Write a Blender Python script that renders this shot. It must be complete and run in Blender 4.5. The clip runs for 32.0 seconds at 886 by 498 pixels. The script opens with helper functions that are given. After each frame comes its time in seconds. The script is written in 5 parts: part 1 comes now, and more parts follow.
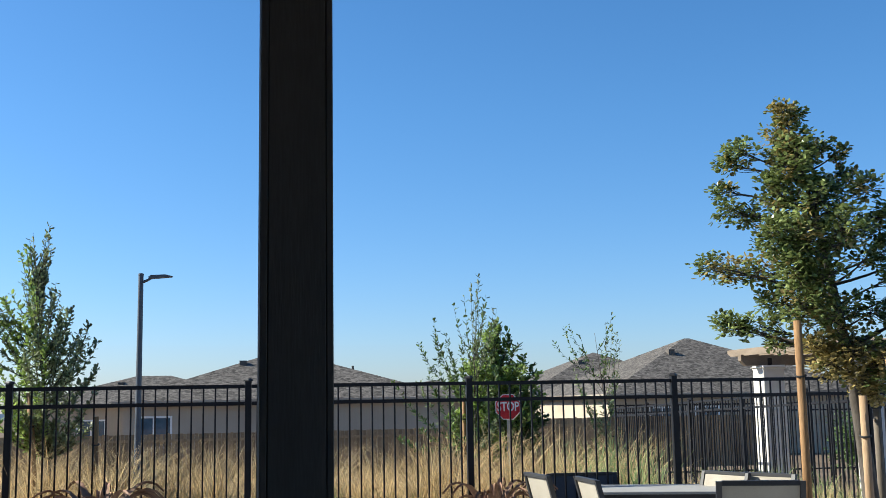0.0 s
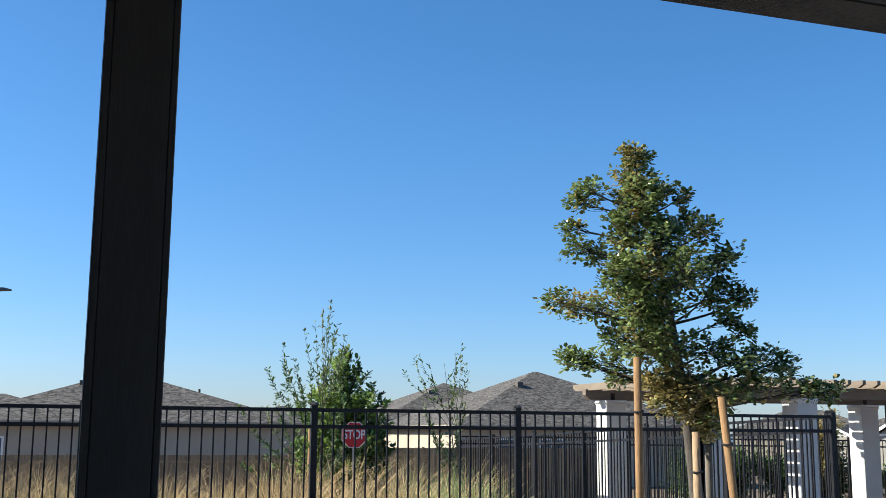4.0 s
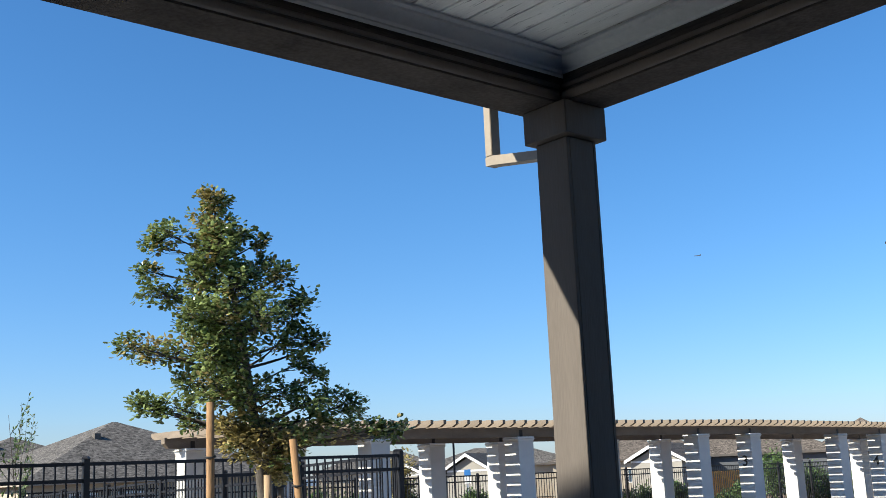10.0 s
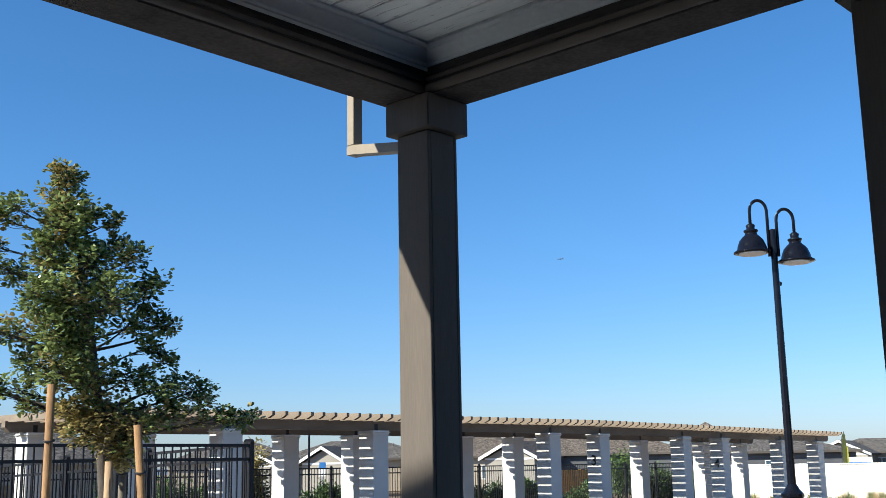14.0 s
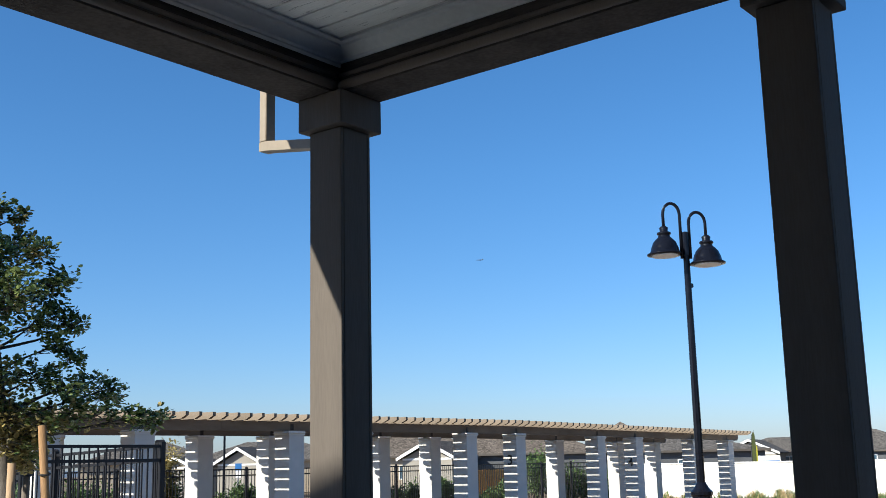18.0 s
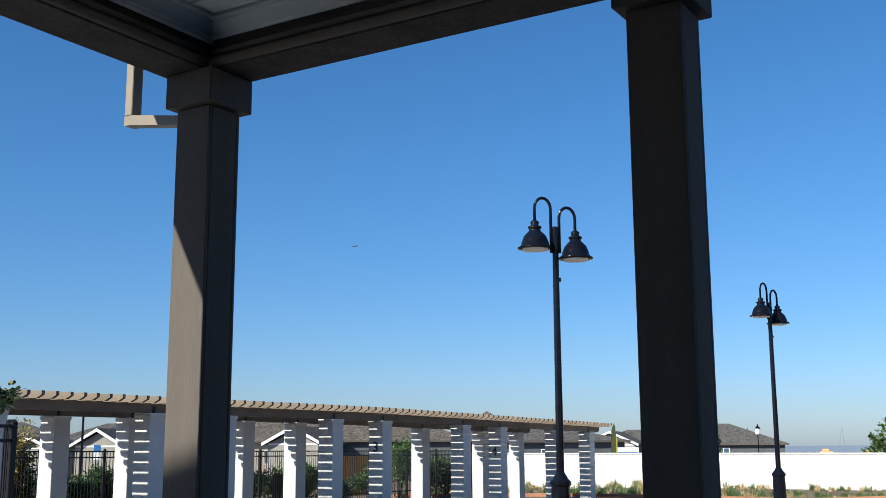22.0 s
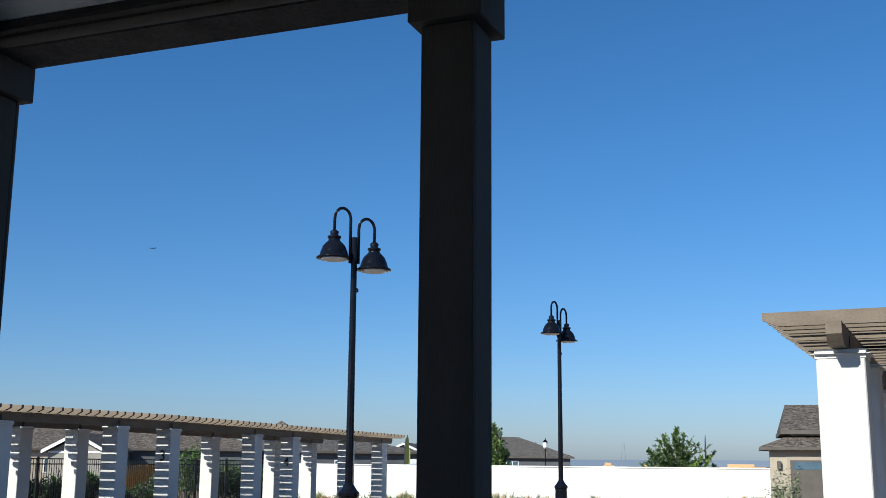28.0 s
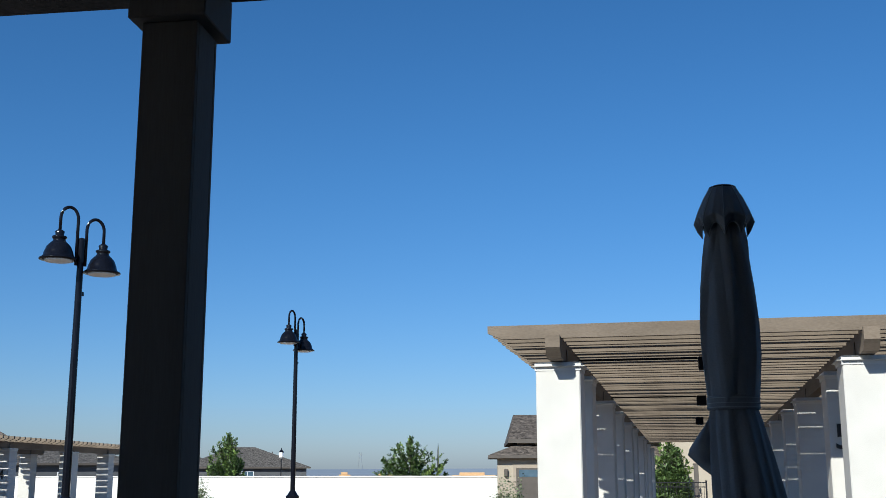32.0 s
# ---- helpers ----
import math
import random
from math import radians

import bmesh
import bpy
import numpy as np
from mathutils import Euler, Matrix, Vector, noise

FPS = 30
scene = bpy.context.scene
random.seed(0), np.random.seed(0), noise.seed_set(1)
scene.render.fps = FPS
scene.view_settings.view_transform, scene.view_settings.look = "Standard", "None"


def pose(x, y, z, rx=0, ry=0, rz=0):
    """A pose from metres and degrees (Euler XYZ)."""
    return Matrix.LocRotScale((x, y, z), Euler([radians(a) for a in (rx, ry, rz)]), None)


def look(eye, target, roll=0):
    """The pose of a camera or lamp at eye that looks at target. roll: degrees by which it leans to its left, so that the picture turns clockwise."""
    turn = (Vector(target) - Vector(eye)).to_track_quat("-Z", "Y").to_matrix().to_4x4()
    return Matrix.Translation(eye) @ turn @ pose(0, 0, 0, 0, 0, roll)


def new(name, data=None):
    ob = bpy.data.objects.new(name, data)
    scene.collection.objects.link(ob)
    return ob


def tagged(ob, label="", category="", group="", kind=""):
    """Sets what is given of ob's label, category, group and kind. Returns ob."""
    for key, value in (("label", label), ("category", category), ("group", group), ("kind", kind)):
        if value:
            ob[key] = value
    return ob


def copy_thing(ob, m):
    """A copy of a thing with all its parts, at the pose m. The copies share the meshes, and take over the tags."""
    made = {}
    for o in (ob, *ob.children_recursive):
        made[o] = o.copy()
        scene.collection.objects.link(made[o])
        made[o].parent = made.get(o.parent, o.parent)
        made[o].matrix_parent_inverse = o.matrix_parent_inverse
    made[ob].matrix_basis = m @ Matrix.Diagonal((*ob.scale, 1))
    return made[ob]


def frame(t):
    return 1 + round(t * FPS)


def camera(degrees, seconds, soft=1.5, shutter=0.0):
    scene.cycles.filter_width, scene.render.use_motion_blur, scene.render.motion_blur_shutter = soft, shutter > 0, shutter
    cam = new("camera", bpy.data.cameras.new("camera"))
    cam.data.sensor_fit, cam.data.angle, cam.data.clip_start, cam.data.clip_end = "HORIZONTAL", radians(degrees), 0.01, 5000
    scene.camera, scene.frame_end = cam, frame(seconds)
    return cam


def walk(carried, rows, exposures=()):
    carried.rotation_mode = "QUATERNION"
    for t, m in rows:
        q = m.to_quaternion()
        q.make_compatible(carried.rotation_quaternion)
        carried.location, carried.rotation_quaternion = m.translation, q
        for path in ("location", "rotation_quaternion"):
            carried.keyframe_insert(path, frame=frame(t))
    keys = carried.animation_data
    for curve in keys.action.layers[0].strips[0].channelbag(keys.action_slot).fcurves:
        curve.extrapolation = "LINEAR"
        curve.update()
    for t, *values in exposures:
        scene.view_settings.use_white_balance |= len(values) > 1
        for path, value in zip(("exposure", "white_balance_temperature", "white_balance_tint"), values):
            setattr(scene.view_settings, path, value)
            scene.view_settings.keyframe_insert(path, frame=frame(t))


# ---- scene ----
cam = camera(44.03, 32.0, soft=0.4)
PATH = [
    (0.0, look((-0.2287, 0.0430, 1.6588), (-0.2366, 4.9927, 2.3661), -1.02)),
    (0.5, look((-0.2235, 0.0602, 1.6572), (-0.1808, 5.0067, 2.3853), -1.01)),
    (1.0, look((-0.2179, 0.0638, 1.6538), (-0.1539, 5.0063, 2.4077), -0.79)),
    (1.5, look((-0.2189, 0.0703, 1.6567), (-0.0351, 5.0106, 2.4046), -0.80)),
    (2.0, look((-0.2073, 0.0717, 1.6545), (0.1645, 4.9922, 2.4606), -0.44)),
    (2.5, look((-0.1961, 0.0752, 1.6483), (0.2508, 4.9869, 2.4706), -0.43)),
    (4.5, look((-0.1702, 0.0691, 1.6581), (0.5305, 4.9490, 2.4924), 0.12)),
    (5.0, look((-0.1626, 0.0713, 1.6602), (0.6076, 4.9373, 2.5137), -1.25)),
    (5.5, look((-0.1505, 0.0703, 1.6621), (0.8497, 4.8823, 2.5811), -2.64)),
    (6.0, look((-0.1422, 0.0651, 1.6636), (0.9391, 4.8436, 2.6619), -2.69)),
    (6.5, look((-0.1413, 0.0684, 1.6578), (1.1592, 4.8030, 2.6023), -0.77)),
    (7.0, look((-0.1405, 0.0712, 1.6509), (1.3693, 4.7633, 2.4906), -1.05)),
    (7.5, look((-0.1257, 0.0530, 1.6460), (1.7114, 4.6247, 2.4970), -1.81)),
    (8.0, look((-0.1036, 0.0361, 1.6453), (2.0122, 4.4641, 2.6026), -2.11)),
    (8.5, look((-0.0947, 0.0318, 1.6400), (2.0261, 4.4634, 2.5690), -1.99)),
    (9.0, look((-0.0863, 0.0216, 1.6358), (2.1109, 4.4005, 2.6345), -2.24)),
    (9.5, look((-0.0803, 0.0136, 1.6312), (2.2332, 4.3331, 2.6260), -2.42)),
    (10.0, look((-0.0780, 0.0096, 1.6278), (2.3035, 4.2899, 2.6315), -2.47)),
    (10.5, look((-0.0702, 0.0046, 1.6251), (2.3750, 4.2450, 2.6447), -2.42)),
    (11.0, look((-0.0552, -0.0032, 1.6196), (2.4932, 4.1793, 2.6257), -2.25)),
    (11.5, look((-0.0399, -0.0092, 1.6162), (2.6347, 4.1027, 2.5852), -1.40)),
    (12.0, look((-0.0353, -0.0059, 1.6112), (2.7244, 4.0586, 2.5405), -0.89)),
    (12.5, look((-0.0236, 0.0015, 1.6107), (2.7878, 4.0213, 2.5791), -0.61)),
    (13.0, look((-0.0120, 0.0160, 1.6110), (2.8310, 4.0126, 2.5830), -0.65)),
    (13.5, look((-0.0130, 0.0120, 1.6130), (2.8521, 3.9913, 2.5909), -0.84)),
    (15.5, look((0.0120, 0.0040, 1.6090), (3.0443, 3.8778, 2.5029), -1.08)),
    (16.0, look((0.0180, -0.0010, 1.6070), (3.1035, 3.8213, 2.5395), -0.98)),
    (16.5, look((0.0280, -0.0020, 1.6080), (3.1813, 3.7601, 2.5584), -1.25)),
    (17.0, look((0.0300, 0.0000, 1.6100), (3.2031, 3.7345, 2.6023), -1.28)),
    (17.5, look((0.0320, 0.0010, 1.6050), (3.2087, 3.7409, 2.5648), -1.22)),
    (18.0, look((0.0350, -0.0010, 1.6060), (3.2175, 3.7354, 2.5607), -1.32)),
    (18.5, look((0.0410, -0.0000, 1.6060), (3.2515, 3.7184, 2.5367), -1.27)),
    (19.0, look((0.0480, -0.0030, 1.6080), (3.2770, 3.7078, 2.5043), -1.38)),
    (19.5, look((0.0560, -0.0030, 1.6050), (3.3381, 3.6612, 2.5005), -1.40)),
    (20.0, look((0.0590, -0.0050, 1.6090), (3.3435, 3.6572, 2.5036), -1.56)),
    (20.5, look((0.0640, -0.0050, 1.6080), (3.4536, 3.5578, 2.5121), -1.34)),
    (21.0, look((0.0700, -0.0040, 1.6120), (3.5300, 3.4729, 2.5814), -0.83)),
    (21.5, look((0.0760, -0.0040, 1.6130), (3.5967, 3.4315, 2.5086), -0.79)),
    (22.0, look((0.0780, -0.0120, 1.6120), (3.6795, 3.3402, 2.5017), -0.24)),
    (22.5, look((0.0830, -0.0150, 1.6050), (3.7594, 3.2690, 2.4414), 0.14)),
    (23.0, look((0.0840, -0.0220, 1.6060), (3.7846, 3.1960, 2.5806), 0.00)),
    (23.5, look((0.0860, -0.0250, 1.6060), (3.8278, 3.1533, 2.5532), 0.18)),
    (24.0, look((0.0950, -0.0220, 1.6090), (3.8665, 3.1317, 2.5202), 0.23)),
    (24.5, look((0.0900, -0.0260, 1.6050), (3.8789, 3.1082, 2.5110), 0.38)),
    (26.5, look((0.0990, -0.0350, 1.6030), (3.9410, 3.0371, 2.4979), 0.32)),
    (27.0, look((0.1100, -0.0340, 1.6050), (4.0277, 2.9329, 2.5264), 0.58)),
    (27.5, look((0.1220, -0.0465, 1.6030), (4.1503, 2.7663, 2.5312), 0.78)),
    (28.0, look((0.1310, -0.0581, 1.6070), (4.2715, 2.5830, 2.5456), 0.44)),
    (28.5, look((0.1348, -0.0727, 1.5990), (4.3659, 2.4180, 2.5444), 0.60)),
    (29.0, look((0.1274, -0.0955, 1.6040), (4.4685, 2.1643, 2.6277), 1.76)),
    (29.5, look((0.1290, -0.1062, 1.6030), (4.5307, 2.0613, 2.5662), 1.44)),
    (30.0, look((0.1474, -0.1211, 1.6060), (4.6360, 1.8538, 2.5821), 1.22)),
    (30.5, look((0.1514, -0.1306, 1.6050), (4.6753, 1.7633, 2.5787), 0.70)),
    (31.0, look((0.1653, -0.1422, 1.6090), (4.7375, 1.6351, 2.5767), 0.01)),
    (31.5, look((0.1743, -0.1457, 1.6080), (4.7802, 1.5436, 2.5732), -0.04)),
    (32.0, look((0.1762, -0.1523, 1.6080), (4.8115, 1.4434, 2.5920), -0.12)),
]
walk(cam, PATH, exposures=[(0, 0.0, 5150, 8), (6, 0.03, 5050, 8), (11, 0.06, 5100, 9), (12, -0.02, 5020, 8), (13, 0.03, 5030, 8), (16, -0.21, 5050, 9), (17.2, -0.05, 5080, 9), (18.5, -0.19, 5050, 9), (20, -0.33, 4980, 9), (23, -0.42, 4930, 8), (32, -0.79, 4780, 8)])

# ---------------- light ----------------
AX = 11.3                      # turn of the pavilion's grid against the world, degrees
SUN_EL, SUN_OFF = 32.0, 20.0   # height of the sun; turn from the grid's west towards its north
_a = radians(AX)
_w = radians(180 - SUN_OFF) + _a
sun_dir = Vector((math.cos(_w) * math.cos(radians(SUN_EL)), math.sin(_w) * math.cos(radians(SUN_EL)), math.sin(radians(SUN_EL))))
world = bpy.data.worlds.new("sky")
scene.world = world
world.use_nodes = True
_nt = world.node_tree
_sky = _nt.nodes.new("ShaderNodeTexSky")
_sky.sky_type = "NISHITA"
_sky.sun_disc = False
_sky.sun_elevation = radians(SUN_EL)
_sky.sun_rotation = math.atan2(sun_dir.x, sun_dir.y)
_sky.air_density, _sky.dust_density, _sky.ozone_density = 0.92, 0.5, 2.9
_hs = _nt.nodes.new("ShaderNodeHueSaturation")
_hs.inputs["Saturation"].default_value = 1.12
_hs.inputs["Hue"].default_value = 0.4935
_nt.links.new(_sky.outputs[0], _hs.inputs["Color"])
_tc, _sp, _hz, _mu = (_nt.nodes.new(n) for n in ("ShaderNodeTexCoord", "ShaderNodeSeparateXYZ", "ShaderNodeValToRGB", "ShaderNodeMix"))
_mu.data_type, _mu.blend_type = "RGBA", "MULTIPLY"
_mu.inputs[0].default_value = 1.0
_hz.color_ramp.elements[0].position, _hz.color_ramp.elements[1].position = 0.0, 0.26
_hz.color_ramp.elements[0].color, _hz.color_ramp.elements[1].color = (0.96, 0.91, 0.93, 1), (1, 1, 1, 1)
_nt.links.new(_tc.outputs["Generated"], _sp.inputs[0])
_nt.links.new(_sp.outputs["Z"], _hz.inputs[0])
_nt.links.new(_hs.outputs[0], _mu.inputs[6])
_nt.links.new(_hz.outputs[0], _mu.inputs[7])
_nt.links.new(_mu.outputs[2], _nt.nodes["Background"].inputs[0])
_nt.nodes["Background"].inputs[1].default_value = 0.137
_sun = bpy.data.lights.new("sun", "SUN")
_sun.energy, _sun.angle, _sun.color = 12.0, radians(0.5), (1.0, 0.81, 0.54)
sun = new("sun", _sun)
sun.matrix_world = look(sun_dir * 50, (0, 0, 0))


# ---------------- materials ----------------
def mat(name, a, b, scale=6.0, rough=0.7, bump=0.15, metal=0.0, detail=60.0, spec=0.5, stretch=(1, 1, 1), piece=0.0, island=0.0, trans=0.0):
    """A two-scale procedural surface between the colours a and b; piece and island vary the value of each object or loose piece."""
    m = bpy.data.materials.new(name)
    m.use_nodes = True
    nt = m.node_tree
    N, L = nt.nodes.new, nt.links.new
    p = nt.nodes["Principled BSDF"]
    co = N("ShaderNodeTexCoord")
    mp = N("ShaderNodeMapping")
    mp.inputs["Scale"].default_value = stretch
    L(co.outputs["Object"], mp.inputs[0])
    n1, n2 = N("ShaderNodeTexNoise"), N("ShaderNodeTexNoise")
    n1.inputs["Scale"].default_value, n1.inputs["Detail"].default_value = scale, 4
    n2.inputs["Scale"].default_value, n2.inputs["Detail"].default_value = detail, 3
    for n in (n1, n2):
        L(mp.outputs[0], n.inputs["Vector"])
    mix = N("ShaderNodeMath")
    mix.operation = "MULTIPLY_ADD"
    mix.inputs[1].default_value = 0.45
    L(n2.outputs[0], mix.inputs[0])
    h = N("ShaderNodeMath")
    h.operation = "MULTIPLY"
    h.inputs[1].default_value = 0.6
    L(n1.outputs[0], h.inputs[0])
    L(h.outputs[0], mix.inputs[2])
    ramp = N("ShaderNodeValToRGB")
    ramp.color_ramp.elements[0].position, ramp.color_ramp.elements[1].position = 0.36, 0.68
    ramp.color_ramp.elements[0].color, ramp.color_ramp.elements[1].color = (*a, 1), (*b, 1)
    L(mix.outputs[0], ramp.inputs[0])
    col = ramp.outputs[0]
    if piece or island:
        src = N("ShaderNodeObjectInfo").outputs["Random"] if piece else N("ShaderNodeNewGeometry").outputs["Random Per Island"]
        amt = piece or island
        mr = N("ShaderNodeMapRange")
        mr.inputs["To Min"].default_value, mr.inputs["To Max"].default_value = 1 - amt, 1 + amt
        L(src, mr.inputs[0])
        hs = N("ShaderNodeHueSaturation")
        L(mr.outputs[0], hs.inputs["Value"])
        L(col, hs.inputs["Color"])
        col = hs.outputs[0]
    L(col, p.inputs["Base Color"])
    p.inputs["Roughness"].default_value, p.inputs["Metallic"].default_value = rough, metal
    p.inputs["Specular IOR Level"].default_value = spec
    if bump:
        bp = N("ShaderNodeBump")
        bp.inputs["Strength"].default_value, bp.inputs["Distance"].default_value = bump, 0.01
        L(mix.outputs[0], bp.inputs["Height"])
        L(bp.outputs[0], p.inputs["Normal"])
    if trans:
        tr, ad = N("ShaderNodeBsdfTranslucent"), N("ShaderNodeMixShader")
        ad.inputs[0].default_value = trans
        L(col, tr.inputs[0])
        L(p.outputs[0], ad.inputs[1])
        L(tr.outputs[0], ad.inputs[2])
        L(ad.outputs[0], nt.nodes["Material Output"].inputs[0])
    return m


def shingle_mat(name, a, b):
    """Asphalt shingles: small tabs with a varied value."""
    m = mat(name, a, b, 5.0, 0.92, 0.4, 0, 15.0, 0.2)
    nt = m.node_tree
    N, L = nt.nodes.new, nt.links.new
    co, mp, vo, mr = N("ShaderNodeTexCoord"), N("ShaderNodeMapping"), N("ShaderNodeTexVoronoi"), N("ShaderNodeMapRange")
    mp.inputs["Scale"].default_value = (1.0, 1.0, 2.2)
    vo.inputs["Scale"].default_value = 6.5
    L(co.outputs["Object"], mp.inputs[0])
    L(mp.outputs[0], vo.inputs["Vector"])
    sp = N("ShaderNodeSeparateColor")
    L(vo.outputs["Color"], sp.inputs[0])
    mr.inputs["To Min"].default_value, mr.inputs["To Max"].default_value = 0.38, 1.75
    L(sp.outputs[0], mr.inputs[0])
    p = nt.nodes["Principled BSDF"]
    old = p.inputs["Base Color"].links[0].from_socket
    mx = N("ShaderNodeMix")
    mx.data_type, mx.blend_type = "RGBA", "MULTIPLY"
    mx.inputs[0].default_value = 0.9
    L(old, mx.inputs[6])
    L(mr.outputs[0], mx.inputs[7])
    L(mx.outputs[2], p.inputs["Base Color"])
    return m


M_TRIM = mat("taupe_paint", (0.104, 0.090, 0.077), (0.134, 0.116, 0.099), 1.2, 0.75, 0.18, 0, 36.0, 0.12, (4, 4, 0.3))
# beams and eaves: the taupe paint darkened, their shade put into the colour
M_TRIM_SHADE = mat("taupe_shaded", (0.026, 0.024, 0.025), (0.08, 0.068, 0.058), 2.0, 0.75, 0.9, 0, 22.0, 0.15, (0.8, 0.8, 6))
# rough-sawn beam undersides, bounced ground light put into the lighter tone
M_BEAM_LIT = mat("beam_underside_lit", (0.043, 0.038, 0.035), (0.092, 0.080, 0.070), 1.6, 0.85, 0.8, 0, 18.0, 0.1, (2.5, 2.5, 2.5))
M_SPOUT = mat("tan_metal", (0.21, 0.175, 0.13), (0.26, 0.22, 0.165), 3.0, 0.5, 0.03, 0, 40.0, 0.35)
M_CEIL = mat("ceiling_boards", (0.76, 0.755, 0.70), (0.90, 0.895, 0.84), 2.0, 0.8, 0.6, 0, 30.0, 0.25, (5, 0.5, 5), island=0.1)
M_CROWN = mat("grey_crown", (0.58, 0.59, 0.575), (0.68, 0.69, 0.67), 2.0, 0.65, 0.1, 0, 30.0, 0.3)
def nicks(m, scale, stretch, low, dark):
    """Torn grain: short dark flecks along the boards."""
    nt = m.node_tree
    N, L = nt.nodes.new, nt.links.new
    co, mp, no, rp, mx = N("ShaderNodeTexCoord"), N("ShaderNodeMapping"), N("ShaderNodeTexNoise"), N("ShaderNodeMapRange"), N("ShaderNodeMix")
    mp.inputs["Scale"].default_value = stretch
    no.inputs["Scale"].default_value, no.inputs["Detail"].default_value, no.inputs["Roughness"].default_value = scale, 6, 0.7
    L(co.outputs["Object"], mp.inputs[0])
    L(mp.outputs[0], no.inputs["Vector"])
    rp.inputs["From Min"].default_value, rp.inputs["From Max"].default_value = low, low + 0.05
    rp.inputs["To Min"].default_value, rp.inputs["To Max"].default_value = 1.0, dark
    L(no.outputs[0], rp.inputs[0])
    p = nt.nodes["Principled BSDF"]
    old = p.inputs["Base Color"].links[0].from_socket
    mx.data_type, mx.blend_type = "RGBA", "MULTIPLY"
    mx.inputs[0].default_value = 1.0
    L(old, mx.inputs[6])
    L(rp.outputs[0], mx.inputs[7])
    L(mx.outputs[2], p.inputs["Base Color"])


nicks(M_CEIL, 7.0, (7.5, 0.55, 7.5), 0.60, 0.42)
nicks(M_TRIM, 9.0, (7.0, 7.0, 0.8), 0.70, 0.72)
M_ROOF = shingle_mat("grey_shingle", (0.056, 0.051, 0.046), (0.122, 0.112, 0.101))
M_ROOF2 = shingle_mat("brown_shingle", (0.062, 0.052, 0.043), (0.13, 0.11, 0.091))
M_BLACK = mat("black_steel", (0.007, 0.007, 0.009), (0.014, 0.014, 0.017), 8.0, 0.45, 0.05, 0, 90.0, 0.25)
M_LAMP = mat("black_gloss_steel", (0.004, 0.0045, 0.008), (0.008, 0.009, 0.014), 8.0, 0.13, 0.01, 0, 60.0, 0.2)
M_STUCCO = mat("white_stucco", (0.57, 0.55, 0.507), (0.65, 0.63, 0.58), 3.0, 0.9, 0.35, 0, 120.0, 0.2)
M_CAP = mat("white_cap", (0.62, 0.605, 0.565), (0.71, 0.695, 0.65), 4.0, 0.85, 0.15, 0, 80.0, 0.2)
M_WALLW = mat("white_painted_wall", (0.72, 0.70, 0.655), (0.80, 0.785, 0.74), 0.6, 0.9, 0.2, 0, 30.0, 0.2)
M_PERG = mat("pergola_timber", (0.135, 0.108, 0.078), (0.21, 0.17, 0.126), 1.6, 0.75, 0.25, 0, 24.0, 0.25, (1, 1, 3), piece=0.14)
M_STAKE = mat("lodgepole", (0.14, 0.078, 0.033), (0.33, 0.20, 0.085), 3.0, 0.75, 0.4, 0, 30.0, 0.3, (5, 5, 0.5))
M_STAKE_P = mat("bleached_pole", (0.24, 0.16, 0.09), (0.40, 0.29, 0.175), 3.0, 0.8, 0.4, 0, 30.0, 0.3, (5, 5, 0.5))
M_STAKE_G = mat("weathered_pole", (0.09, 0.075, 0.058), (0.17, 0.145, 0.115), 3.0, 0.85, 0.4, 0, 30.0, 0.3, (5, 5, 0.5))
M_BARK = mat("young_bark", (0.048, 0.042, 0.035), (0.12, 0.105, 0.09), 8.0, 0.9, 0.5, 0, 50.0, 0.2, (3, 3, 0.8))
M_TIE = mat("rubber_tie", (0.01, 0.01, 0.01), (0.02, 0.02, 0.02), 8.0, 0.6, 0.05)
M_LEAF = mat("oak_leaf", (0.105, 0.138, 0.04), (0.25, 0.30, 0.10), 1.5, 0.26, 0.1, 0, 9.0, 0.5, island=0.55, trans=0.28)
M_LEAF_DRY = mat("yellowing_leaf", (0.22, 0.185, 0.06), (0.40, 0.32, 0.11), 1.5, 0.5, 0.1, 0, 9.0, 0.4, island=0.45, trans=0.36)
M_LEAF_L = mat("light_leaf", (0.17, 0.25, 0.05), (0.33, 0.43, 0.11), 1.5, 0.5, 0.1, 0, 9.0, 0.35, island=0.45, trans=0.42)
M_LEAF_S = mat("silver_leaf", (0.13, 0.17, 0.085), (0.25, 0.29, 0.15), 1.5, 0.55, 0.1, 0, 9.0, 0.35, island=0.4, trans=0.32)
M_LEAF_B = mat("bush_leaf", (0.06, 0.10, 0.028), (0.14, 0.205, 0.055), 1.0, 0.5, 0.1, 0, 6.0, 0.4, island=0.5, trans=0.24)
M_GRASS = mat("dry_grass", (0.40, 0.29, 0.13), (0.68, 0.54, 0.30), 1.0, 0.75, 0.0, 0, 7.0, 0.2, island=0.6, trans=0.3)
M_GRASSG = mat("green_blade", (0.13, 0.19, 0.06), (0.33, 0.40, 0.17), 1.0, 0.6, 0.0, 0, 7.0, 0.3, island=0.4, trans=0.25)
M_DEAD = mat("dead_strap_leaf", (0.16, 0.085, 0.05), (0.36, 0.22, 0.135), 1.5, 0.7, 0.2, 0, 12.0, 0.3, island=0.3)
M_BOARD = mat("fence_board", (0.21, 0.145, 0.08), (0.33, 0.235, 0.135), 1.5, 0.85, 0.3, 0, 14.0, 0.2, (3, 3, 0.5), island=0.25)
